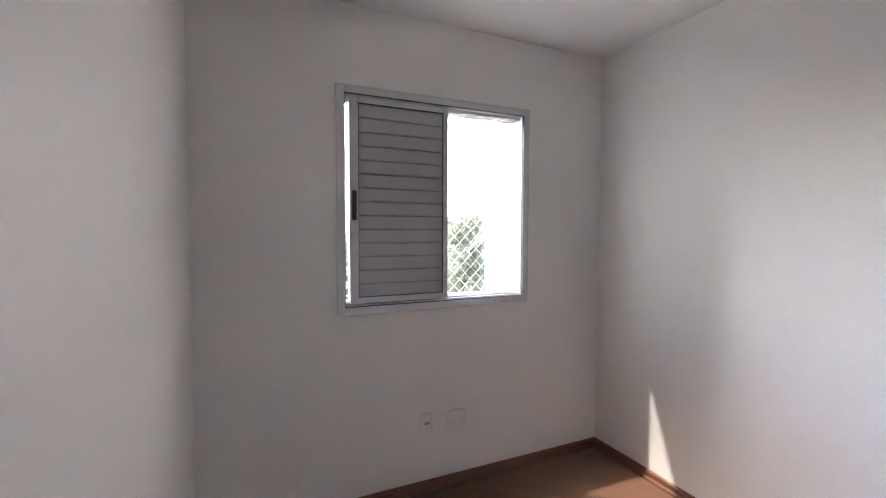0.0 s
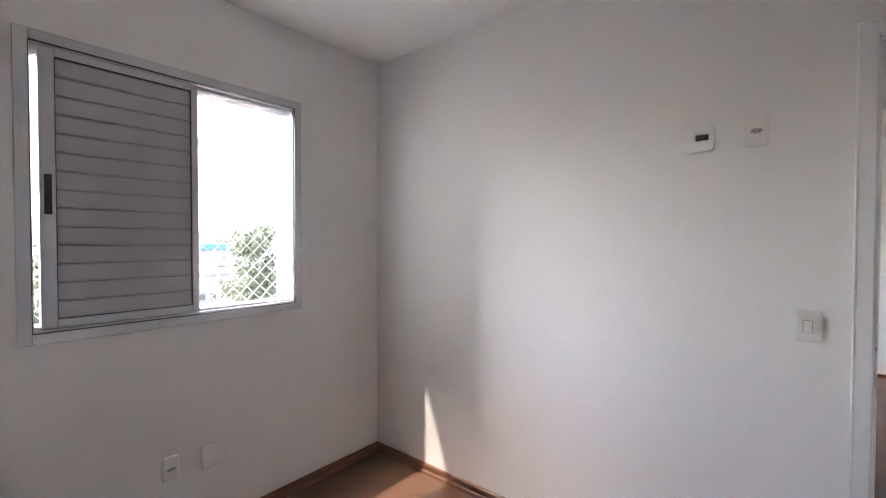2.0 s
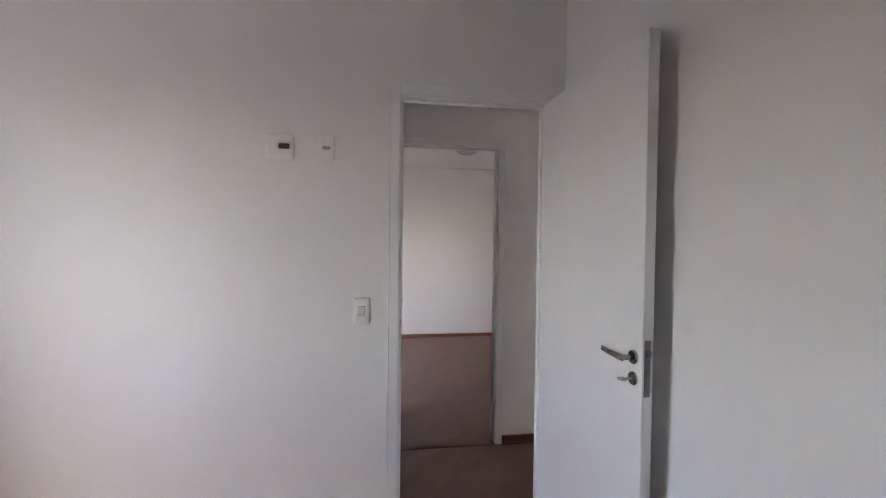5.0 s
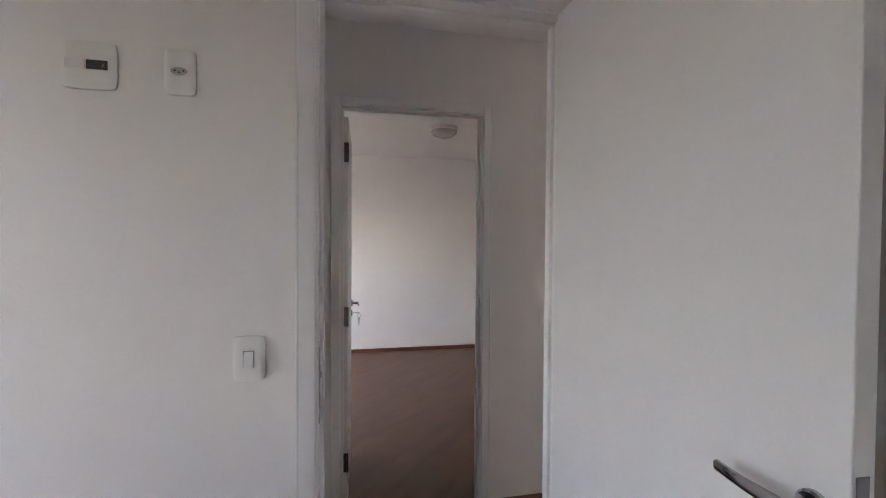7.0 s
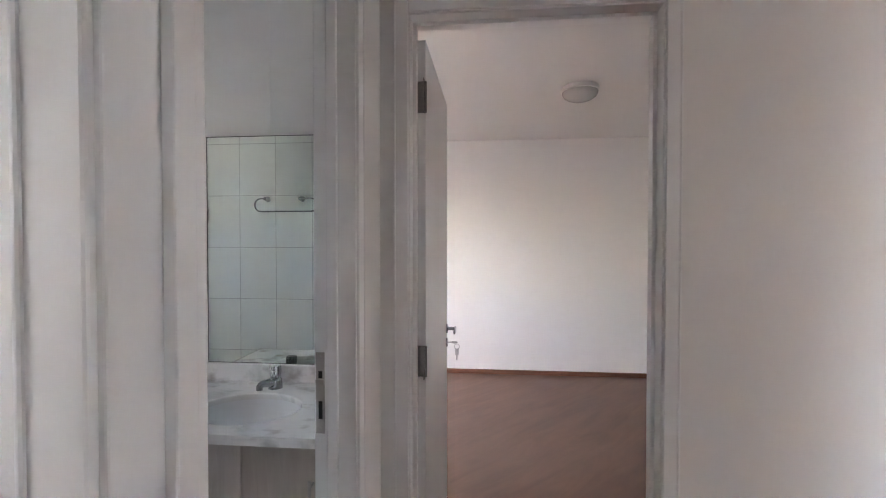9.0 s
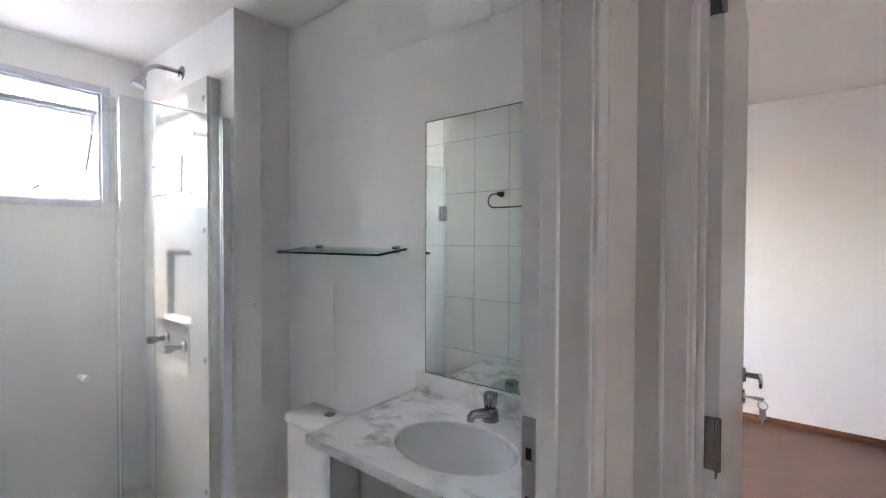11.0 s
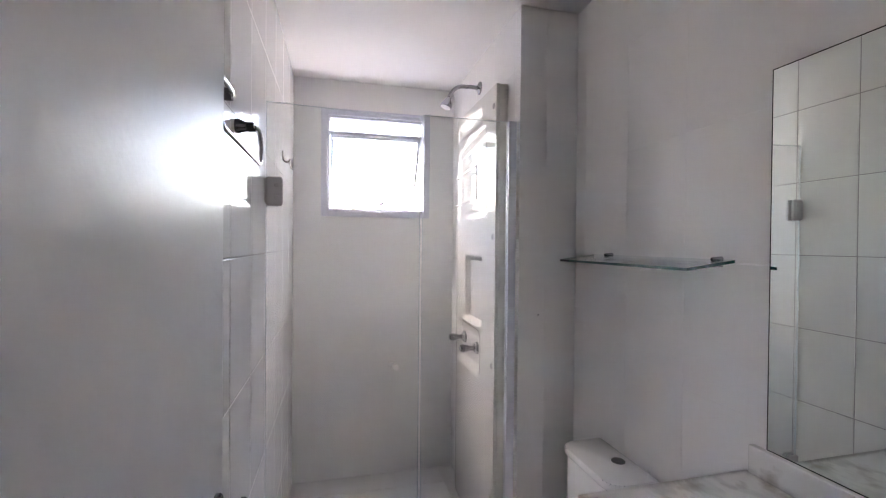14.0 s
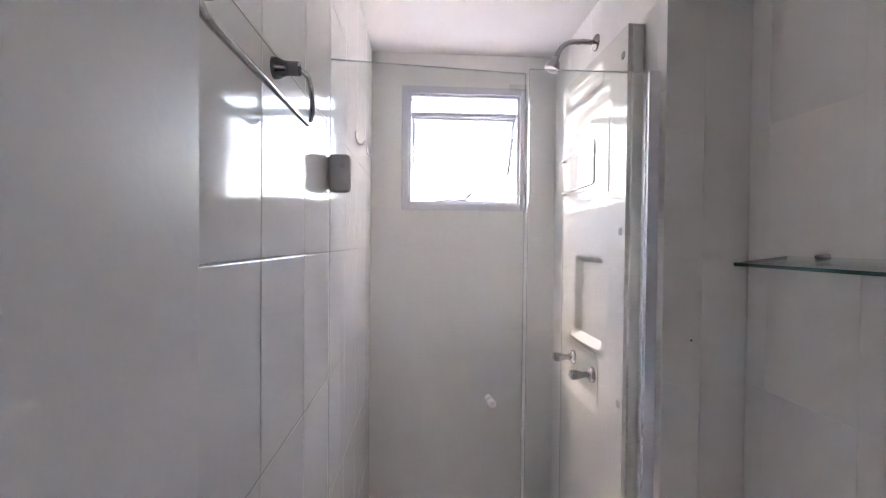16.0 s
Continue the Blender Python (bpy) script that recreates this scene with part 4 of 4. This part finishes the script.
            t = min((TX1 - 0.002 - BC[0]) / dx if dx > 1e-6 else 9, (vx0 - BC[0]) / dx if dx < -1e-6 else 9, (vy1 - BC[1]) / dy if dy > 1e-6 else 9, (vy0 - BC[1]) / dy if dy < -1e-6 else 9)
            outer.append([BC[0] + dx * t, BC[1] + dy * t, z])
        for cx, cy in ((vx0, vy0), (vx0, vy1), (TX1 - 0.002, vy0), (TX1 - 0.002, vy1)):
            j = min(range(n), key=lambda i: (outer[i][0] - cx) ** 2 + (outer[i][1] - cy) ** 2)
            outer[j][0], outer[j][1] = cx, cy
        layers.append((inner, [bm.verts.new(p) for p in outer]))
    for i in range(n):
        j = (i + 1) % n
        for inner, outer in layers:
            bm.faces.new((inner[i], inner[j], outer[j], outer[i]))
        for k in (0, 1):
            bm.faces.new((layers[0][k][i], layers[0][k][j], layers[1][k][j], layers[1][k][i]))
    bm.normal_update()
    rim = [e for e in bm.edges if all(v.co.z > 0.877 for v in e.verts) and len(e.link_faces) == 2 and e.calc_face_angle() > 1.0]
    bmesh.ops.bevel(bm, geom=rim, offset=0.006, segments=3, profile=0.5, affect="EDGES")
    return bm


wt = thing("worktop", (3.8, 0.52, 0.865), "white marble wash basin worktop with grey and brown veins", "worktop")
part("slab", counter_mesh(), MARBLE, wt, "", True)
part("upstand", boxes(((TX1 - 0.021, vy0, 0.888), (TX1 - 0.002, 0.88, 0.957)), bevel=0.003), MARBLE, wt, "marble upstand along the wall")
basin = thing("wash_basin", (BC[0], BC[1], 0.711), "white oval ceramic basin set under the worktop", "wash basin")
bm = bmesh.new()
prev = None
n = 48
for s, z in ((1.1, 0.827), (1.04, 0.827), (1.035, 0.8), (1.0, 0.77), (0.92, 0.745), (0.75, 0.725), (0.5, 0.715), (0.12, 0.711)):
    rg = [bm.verts.new((BC[0] + BRX * s * math.cos(2 * math.pi * i / n), BC[1] + BRY * s * math.sin(2 * math.pi * i / n), z)) for i in range(n)]
    if prev:
        for i in range(n):
            bm.faces.new((prev[i], prev[(i + 1) % n], rg[(i + 1) % n], rg[i]))
    prev = rg
bm.faces.new(prev)
part("bowl", bm, CERAMIC, basin, "", True)
part("drain", disc(bmesh.new(), (BC[0], BC[1], 0.711), (0, 0, 1), 0.022, 0.004, 24, 0.002), CHROME, basin, "chrome drain ring", True)

tap = thing("basin_tap", (3.968, 0.53, 0.85), "chrome basin tap with a fluted knob", "tap")
tx, ty = 3.968, 0.53
part("body", tube(bmesh.new(), [(tx, ty, 0.85), (tx, ty, 0.855), (tx, ty, 0.858), (tx, ty, 0.89), (tx, ty, 0.897)], [0.028, 0.028, 0.025, 0.024, 0.016], 24), CHROME, tap, "", True)
sx, sy = -0.95, 0.31                                          # where the spout points
part("spout", tube(bmesh.new(), [(tx + sx * d, ty + sy * d, z) for d, z in ((0, 0.878), (0.03, 0.884), (0.055, 0.889), (0.07, 0.889), (0.077, 0.884), (0.078, 0.872))], [0.018, 0.016, 0.0135, 0.0125, 0.012, 0.0115], 14), CHROME, tap, "", True)
bm = bmesh.new()
rings = []
for r, z in ((0.013, 0.895), (0.018, 0.9), (0.0205, 0.915), (0.0215, 0.934), (0.018, 0.941)):
    rings.append([bm.verts.new((tx + (r + 0.0016 * math.cos(8 * 2 * math.pi * i / 48)) * math.cos(2 * math.pi * i / 48), ty + (r + 0.0016 * math.cos(8 * 2 * math.pi * i / 48)) * math.sin(2 * math.pi * i / 48), z)) for i in range(48)])
for a, b in zip(rings, rings[1:]):
    for i in range(48):
        bm.faces.new((a[i], a[(i + 1) % 48], b[(i + 1) % 48], b[i]))
bm.faces.new(rings[-1])
part("knob", bm, CHROME, tap, "", True)

tap.location.z += 0.03
basin.location.z += 0.037

cab = thing("vanity_cabinet", (3.84, 0.56, 0.1), "white vanity cabinet with a pale oak door and open niche", "cabinet")
cz0, cz1b = 0.12, 0.863
part("side_panel", boxes(((3.62, 0.8515, cz0), (TX1 - 0.003, 0.866, cz1b)), bevel=0.001), CABW, cab)
part("divider", boxes(((3.62, 0.7095, cz0), (TX1 - 0.003, 0.725, cz1b)), bevel=0.001), CABW, cab)
part("side_panel", boxes(((3.62, TY0 + 0.005, cz0), (TX1 - 0.003, TY0 + 0.02, cz1b)), bevel=0.001), CABW, cab)
part("back_panel", boxes(((TX1 - 0.012, TY0 + 0.021, cz0 + 0.016), (TX1 - 0.003, 0.7085, cz1b))), CABW, cab)
part("niche_back", boxes(((3.92, 0.726, cz0 + 0.016), (3.93, 0.8505, cz1b))), CABW, cab)
part("bottom_panel", boxes(((3.62, TY0 + 0.021, cz0), (TX1 - 0.013, 0.7085, cz0 + 0.015))), CABW, cab)
part("niche_floor", boxes(((3.62, 0.726, cz0), (3.919, 0.8505, cz0 + 0.015))), CABW, cab)
part("niche_shelf", boxes(((3.63, 0.726, 0.45), (3.919, 0.8505, 0.465))), CABW, cab)
for a, b in ((0.455, 0.7055), (0.205, 0.452)):
    dr = part("door", boxes(((3.602, a, cz0 + 0.004), (3.618, b, cz1b - 0.008)), bevel=0.0015), CAB, cab, "pale oak cabinet door")
    hy = b - 0.03 if a > 0.4 else a + 0.03
    bm = tube(bmesh.new(), [(3.574, hy, 0.64), (3.574, hy, 0.765)], 0.005, 12)
    for z in (0.66, 0.745):
        tube(bm, [(3.574, hy, z), (3.603, hy, z)], 0.004, 10)
    part("handle", bm, STEEL, dr, "brushed bar handle", True)
for y in (0.24, 0.84):
    part("leg", tube(bmesh.new(), [(3.7, y, -0.008), (3.7, y, cz0)], 0.015, 14), STEEL, cab, "", True)
    part("leg", tube(bmesh.new(), [(3.95, y, -0.008), (3.95, y, cz0)], 0.015, 14), STEEL, cab, "", True)

# mirror
mir = thing("wall_mirror", (TX1 - 0.006, 0.55, 0.962), "frameless wall mirror standing on the marble upstand", "mirror")
part("backing", boxes(((TX1 - 0.0035, 0.24, 0.957), (TX1 - 0.0005, 0.843, 1.8545))), BLACK, mir)
part("mirror_glass", boxes(((TX1 - 0.0075, 0.2405, 0.96), (TX1 - 0.004, 0.842, 1.853)), bevel=0.0005), MIRROR, mir)
part("dark_edge", ring_x(bmesh.new(), TX1 - 0.0078, TX1 - 0.001, 0.2385, 0.844, 0.958, 1.855, 0.0021), DARK, mir, "thin dark rim of bare silvering")

# glass shelf
sf = thing("glass_shelf", (TX1 - 0.06, 1.3, 1.385), "small clear glass wall shelf on two chrome pegs", "shelf")
SO = ((TX1 - 0.003, 0.938), (TX1 - 0.003, 1.56), (3.893, 1.56), (3.893, 0.938))
lift = lambda x: 1.377 + (x - 3.893) / (TX1 - 3.893) * 0.02
bm = bmesh.new()
lo = [bm.verts.new((x, y, lift(x))) for x, y in SO]
hi = [bm.verts.new((x, y, lift(x) + 0.008)) for x, y in SO]
bm.faces.new(lo)
bm.faces.new(hi)
sg = part("glass", bm, SHELF, sf)
bm = bmesh.new()
for i in (1, 2, 3):
    j = (i + 1) % 4
    bm.faces.new([bm.verts.new(p) for p in ((*SO[i], lift(SO[i][0])), (*SO[j], lift(SO[j][0])), (*SO[j], lift(SO[j][0]) + 0.008), (*SO[i], lift(SO[i][0]) + 0.008))])
part("glass_edge", bm, EDGE, sg, "dark green polished edge")
for y in (0.98, 1.445):
    bm = tube(bmesh.new(), [(TX1 - 0.001, y, 1.4065), (TX1 - 0.03, y, 1.4045), (TX1 - 0.033, y, 1.404)], [0.0065, 0.0065, 0.0045], 14)
    box(bm, (TX1 - 0.03, y - 0.006, 1.384), (TX1 - 0.001, y + 0.006, 1.39), 0.002)
    part("peg", bm, CHROME, sf, "", True)

# toilet
wc = thing("toilet", (3.85, 1.38, 0.0), "white ceramic toilet with a close-coupled cistern", "toilet")


def rounded(x0, x1, y0, y1, r, n=6):
    pts = []
    for cx, cy, a in ((x1 - 0.004, y1 - 0.004, None), (x0 + r, y1 - r, 90), (x0 + r, y0 + r, 180), (x1 - 0.004, y0 + 0.004, None)):
        if a is None:
            pts.append((cx + 0.004, cy + 0.004 if cy > (y0 + y1) / 2 else cy - 0.004))
        else:
            pts += [(cx + r * math.cos(radians(a + 90 * i / n)), cy + r * math.sin(radians(a + 90 * i / n))) for i in range(n + 1)]
    return pts


part("cistern", slab(bmesh.new(), rounded(3.872, TX1 - 0.006, 1.19, 1.492, 0.05), 0.336, 0.668, 0.006), CERAMIC, wc, "", True)
part("cistern_lid", slab(bmesh.new(), rounded(3.862, TX1 - 0.005, 1.183, 1.499, 0.055), 0.67, 0.702, 0.01), CERAMIC, wc, "", True)
part("flush_button", disc(bmesh.new(), (3.985, 1.318, 0.701), (0, 0, 1), 0.023, 0.004, 24, 0.0015), POST, wc, "round dark chrome flush button", True)
bm = bmesh.new()
prev = None
for s, z, dx in ((0.62, -0.008, 0.02), (0.6, 0.09, 0.02), (0.7, 0.2, 0.0), (0.95, 0.29, -0.02), (1.0, 0.325, -0.02), (0.96, 0.338, -0.02), (0.72, 0.338, -0.02), (0.6, 0.27, -0.02), (0.3, 0.2, 0.0)):
    rg = [bm.verts.new((3.67 + dx + 0.24 * s * math.cos(2 * math.pi * i / 40), 1.33 + 0.155 * s * math.sin(2 * math.pi * i / 40), z)) for i in range(40)]
    if prev:
        for i in range(40):
            bm.faces.new((prev[i], prev[(i + 1) % 40], rg[(i + 1) % 40], rg[i]))
    prev = rg
bm.faces.new(prev)
box(bm, (3.84, 1.24, 0.02), (TX1 - 0.01, 1.45, 0.337), 0.02)
part("bowl", bm, CERAMIC, wc, "", True)
bm = bmesh.new()
prev = None
for s, z in ((1.0, 0.339), (1.02, 0.346), (1.0, 0.356), (0.9, 0.36), (0.0005, 0.362)):
    rg = [bm.verts.new((3.65 + 0.225 * s * math.cos(2 * math.pi * i / 40), 1.33 + 0.152 * s * math.sin(2 * math.pi * i / 40), z)) for i in range(40)]
    if prev:
        for i in range(40):
            bm.faces.new((prev[i], prev[(i + 1) % 40], rg[(i + 1) % 40], rg[i]))
    prev = rg
part("seat_lid", bm, PLAST2, wc, "", True)

# towel rail on the west wall
tr = thing("towel_rail", (TX0, 1.1, 1.74), "bent chrome towel rail on two grey posts", "towel rail")
for y in (0.985, 1.232):
    bm = tube(bmesh.new(), [(TX0, y, 1.733), (TX0 + 0.008, y, 1.733), (TX0 + 0.02, y, 1.733), (TX0 + 0.03, y, 1.733), (TX0 + 0.045, y, 1.733)], [0.019, 0.0185, 0.013, 0.0125, 0.0125], 18)
    part("post", bm, DCHROME, tr, "", True)
x = TX0 + 0.05
pts = [(x - 0.006, 0.985, 1.733), (x, 0.96, 1.733)] + [(x, 0.902 - 0.044 * math.sin(radians(a)), 1.689 + 0.044 * math.cos(radians(a))) for a in range(0, 181, 18)]
pts += [(x, 1.258 + 0.044 * math.sin(radians(a)), 1.689 - 0.044 * math.cos(radians(a))) for a in range(0, 181, 18)] + [(x - 0.006, 1.232, 1.733)]
part("bar", tube(bmesh.new(), pts, 0.005, 10), CHROME, tr, "", True)

for y, z in ((2.19, 1.84), (2.53, 1.862)):
    hk = thing("wall_hook", (TX0, y, z), "small white adhesive plastic hook on the tiles", "hook", "shower hooks")
    part("pad", boxes(((TX0, y - 0.011, z - 0.004), (TX0 + 0.004, y + 0.011, z + 0.03)), bevel=0.0015), PLAST2, hk)
    part("hook", tube(bmesh.new(), [(TX0 + 0.004, y, z + 0.002)] + arc((TX0 + 0.02, y, z - 0.004), 0.016, 180, 350, (1, 0, 0), (0, 0, 1), 8), 0.0045, 8), PLAST2, hk, "", True)

# plugged screw holes left in the tiles
for x, y, z, n in ((3.872, KY, 1.145, (0, -1, 0)),):
    solid("screw_hole", disc(bmesh.new(), Vector((x, y, z)) - Vector(n) * 0.001, n, 0.003, 0.0014, 10), DARK, "tiny dark screw hole drilled into a white tile", "screw hole", group="screw holes")

# ---- outdoors ----
GZ = -9.0
bm = bmesh.new()
bmesh.ops.create_grid(bm, x_segments=2, y_segments=2, size=900)
bmesh.ops.translate(bm, vec=(0, 0, GZ), verts=bm.verts)
solid("ground", bm, GROUND, "grey asphalt ground far below the window", "ground", "structure")


def house(name, x0, y0, x1, y1, z1, label, wall_m, roof_m, wins, pitch=0.0, thick=0.25):
    """A plain building with window openings on its south side; wins: (columns, rows, width, height, first row height)."""
    e = thing(name, ((x0 + x1) / 2, (y0 + y1) / 2, GZ), label, "building")
    part("wall", boxes(((x0, y0, GZ), (x1, y1, z1))), wall_m, e)
    bm = bmesh.new()
    if pitch:
        xm = (x0 + x1) / 2
        for q in ((x0 - 0.3, xm), (x1 + 0.3, xm)):
            t = bmesh.new()
            vs = [t.verts.new(p) for p in ((q[0], y0 - 0.3, z1), (q[1], y0 - 0.3, z1 + pitch), (q[1], y1 + 0.3, z1 + pitch), (q[0], y1 + 0.3, z1))]
            f = t.faces.new(vs)
            bmesh.ops.solidify(t, geom=[f], thickness=0.15)
            join(bm, t)
    else:
        box(bm, (x0 - 0.2, y0 - 0.2, z1), (x1 + 0.2, y1 + 0.2, z1 + thick), 0.03)
    part("roof", bm, roof_m, e)
    cols, rows, ww, wh, zf = wins
    for c in range(cols):
        for r in range(rows):
            xc = x0 + (x1 - x0) * (c + 0.5) / cols
            zc = zf + r * 2.8
            w = part("window", boxes(((xc - ww / 2, y0 - 0.06, zc), (xc + ww / 2, y0 + 0.02, zc + wh))), DARK, e, "dark window opening")
            part("sill", boxes(((xc - ww / 2 - 0.05, y0 - 0.12, zc - 0.08), (xc + ww / 2 + 0.05, y0 + 0.01, zc))), wall_m, w)
    return e


house("low_building", 14.0, 40.0, 30.0, 52.0, -1.6, "long pale building with a row of small dark windows", FACADE, ROOFG, (18, 1, 0.4, 0.52, -3.8))
house("blue_roofed_shed", 24.6, 62.0, 29.4, 70.0, 0.1, "far shed with a deep bright blue roof edge", FACADE, BLUE, (3, 1, 0.9, 0.9, -4.0), thick=0.85)
house("small_house", 19.0, 46.0, 25.0, 50.0, -1.5, "small house with a pale pitched roof", FACADE, PALE, (2, 1, 0.8, 0.9, -5.5), 0.9)
house("far_block", -6.0, 90.0, 10.0, 104.0, 0.5, "distant pale building half hidden by trees", FACADE, ROOFG, (5, 2, 1.4, 1.3, -6.0))

# neighbouring wing of the same building, seen edge-on
wing = thing("outdoor_block", (11.0, 11.0, GZ), "tall white wing of the same apartment building", "building")
part("wall", boxes(((8.6, 5.5, GZ), (14.0, 14.2, 9.0))), OUTSIDE, wing)
part("roof", boxes(((8.5, 5.4, 9.0), (14.1, 14.3, 9.3))), OUTSIDE, wing)
for y in (7.0, 10.0, 12.6):
    for z in (-4.4, -1.6, 1.2, 4.0):
        w = part("window", boxes(((8.56, y, z), (8.64, y + 0.4, z + 0.8))), DARK, wing, "narrow dark window slot")


# unseen block, added to cut the western sky light on the bedroom's east wall
shade_block = thing("outdoor_block", (-10.0, 8.0, GZ), "unseen beige block added to keep western sky light off the bedroom wall", "building")
part("wall", boxes(((-13.0, 2.56, GZ), (-6.85, 13.5, 17.4))), BEIGE, shade_block)
part("roof", boxes(((-13.05, 2.56, 17.4), (-6.85, 13.52, 17.6))), BEIGE, shade_block)


def tree(at, height, spread, seed, label):
    """A tapered trunk with limbs and a crown of many small leaves in uneven clumps."""
    rnd = random.Random(seed)
    x, y = at
    e = thing("tree", (x, y, GZ), label, "tree", "trees outside")
    bm = tube(bmesh.new(), [(x, y, GZ), (x + 0.1, y, GZ + height * 0.3), (x, y + 0.15, GZ + height * 0.6), (x + 0.1, y, GZ + height * 0.9)], [0.28, 0.2, 0.12, 0.03], 10)
    clumps = []
    for i in range(52):
        a, h = rnd.uniform(0, 6.283), rnd.uniform(0.5, 0.97)
        r = spread * (0.35 + 0.75 * math.sin(min(1, (1.05 - h) / 0.6) * 1.57)) * rnd.uniform(0.35, 1.0)
        c = Vector((x + r * math.cos(a), y + r * math.sin(a), GZ + height * h))
        tube(bm, [(x, y, GZ + height * h * 0.75), (Vector((x, y, GZ + height * h * 0.8)) + c) / 2, c], [0.07, 0.04, 0.012], 5)
        clumps.append((c, rnd.uniform(0.5, 1.0) * spread * 0.42))
    part("trunk", bm, BARK, e, "", True)
    verts, faces = [], []
    for c, s in clumps:
        for k in range(600):
            d = Vector((rnd.gauss(0, 1), rnd.gauss(0, 1), rnd.gauss(0, 0.8)))
            p = c + d * s * 0.55
            n = Vector((rnd.gauss(0, 1), rnd.gauss(0, 1), rnd.gauss(0.5, 1))).normalized()
            u = n.orthogonal().normalized()
            v = n.cross(u)
            l = rnd.uniform(0.055, 0.12)
            b = len(verts)
            verts += [p - u * l, p + v * l * 0.45, p + u * l, p - v * l * 0.45]
            faces.append((b, b + 1, b + 2, b + 3))
    me = bpy.data.meshes.new("crown")
    me.from_pydata(verts, [], faces)
    me.materials.append(LEAF)
    cr = new("crown", me)
    cr.parent = e
    cr.matrix_parent_inverse = e.matrix_basis.inverted()
    return e


tree((12.7, 24.0), 11.4, 1.5, 3, "leafy green tree outside the bedroom window")
tree((22.5, 52.0), 8.6, 2.0, 5, "smaller green tree beside the low building")
tree((3.5, 17.0), 10.2, 2.2, 9, "leafy green tree seen through the window gap")
tree((31.5, 71.0), 10.9, 2.6, 12, "green tree rising behind the blue-roofed shed")
tree((8.0, 40.0), 9.0, 3.0, 15, "green tree farther off beyond the car park")


# ---- bathroom tiles, one by one ----
TW, JT = 0.262, 0.0018
tile_cache = {}


def tile_mesh(axis, side, w, h, proud):
    """A glazed tile w by h on a wall face, with softened edges; its base lies in the plane."""
    key = (axis, side, round(w, 3), round(h, 3), proud)
    if key in tile_cache:
        return tile_cache[key]
    bm = bmesh.new()
    e = 0.0016 if proud == TG else 0.0007
    P = lambda u, z, d: (side * d, u, z) if axis == "x" else (u, side * d, z)
    lo = [bm.verts.new(P(u, z, 0)) for u, z in ((0, 0), (w, 0), (w, h), (0, h))]
    md = [bm.verts.new(P(u, z, proud * 0.3)) for u, z in ((0, 0), (w, 0), (w, h), (0, h))]
    hi = [bm.verts.new(P(u, z, proud)) for u, z in ((e, e), (w - e, e), (w - e, h - e), (e, h - e))]
    bm.faces.new(hi)
    for a, b in ((lo, md), (md, hi)):
        for i in range(4):
            bm.faces.new((a[i], a[(i + 1) % 4], b[(i + 1) % 4], b[i]))
    tile_cache[key] = finish(bm, "tile", TILE)
    return tile_cache[key]


def tiles(owner, axis, face, side, u0, u1, z0, z1, phase, hole=None, zphase=0.22, th=0.39, proud=TG, JT=JT):
    """Rows of tiles on the wall plane at face (the grout), cut at the borders and round a hole (u0, u1, z0, z1)."""
    us = [u0] + [phase + TW * i for i in range(-20, 30) if u0 + 0.012 < phase + TW * i < u1 - 0.012] + [u1]
    zs = [z0] + [zphase + th * i for i in range(-2, 9) if z0 + 0.012 < zphase + th * i < z1 - 0.012] + [z1]
    for a, b in zip(us, us[1:]):
        for c, d in zip(zs, zs[1:]):
            rects = [(a, b, c, d)]
            if hole and b > hole[0] and a < hole[1] and d > hole[2] and c < hole[3]:
                h0, h1, k0, k1 = hole
                rects = [(a, min(b, h0), c, d), (max(a, h1), b, c, d), (max(a, h0), min(b, h1), c, min(d, k0)), (max(a, h0), min(b, h1), max(c, k1), d)]
            for p, q, r, s in rects:
                if q - p < 0.012 or s - r < 0.012:
                    continue
                t = new("tile", tile_mesh(axis, side, q - p - JT, s - r - JT, proud))
                t.location = (face, p + JT / 2, r + JT / 2) if axis == "x" else (p + JT / 2, face, r + JT / 2)
                t.parent = owner


for w in (wall_te, wall_tn, wall_ks):
    w.data.materials.clear()
    w.data.materials.append(GROUT)
tiles(wall_te, "x", TX1 + TG, -1, TY0, KY, -0.01, TZ, 1.107, zphase=0.261, th=0.378, proud=0.0004)
tiles(wall_tn, "y", TY1 + TG, -1, TX0, KX, -0.01, TZ, 2.86, (2.975, 3.6, 1.625, 2.235), zphase=0.17, th=0.401, proud=0.0009)
tiles(wall_ks, "x", KX + TG, -1, KY, TY1, -0.01, TZ, 1.75, zphase=0.22, th=0.392, proud=0.0004)
tiles(wall_ks, "y", KY + TG, -1, KX, TX1, -0.01, TZ, 3.9, zphase=0.261, th=0.378, proud=0.0004)
tiles(wall_tw, "x", TX0 - TG, 1, TY0, TY1, -0.01, TZ, 1.178, zphase=0.32, th=0.36, JT=0.003)
for i in range(5):
    for j in range(9):
        x0, y0 = TX0 + 0.3 * i, TY0 + 0.3 * j
        x1, y1 = min(x0 + 0.297, TX1), min(y0 + 0.297, TY1)
        if x1 - x0 < 0.02 or y1 - y0 < 0.02:
            continue
        bm = box(bmesh.new(), (0, 0, 0), (x1 - x0, y1 - y0, 0.006), 0.001, 1)
        t = new("floor_tile", finish(bm, "floor_tile", TILE))
        t.location = (x0, y0, -0.0095)
        t.parent = floor_bath
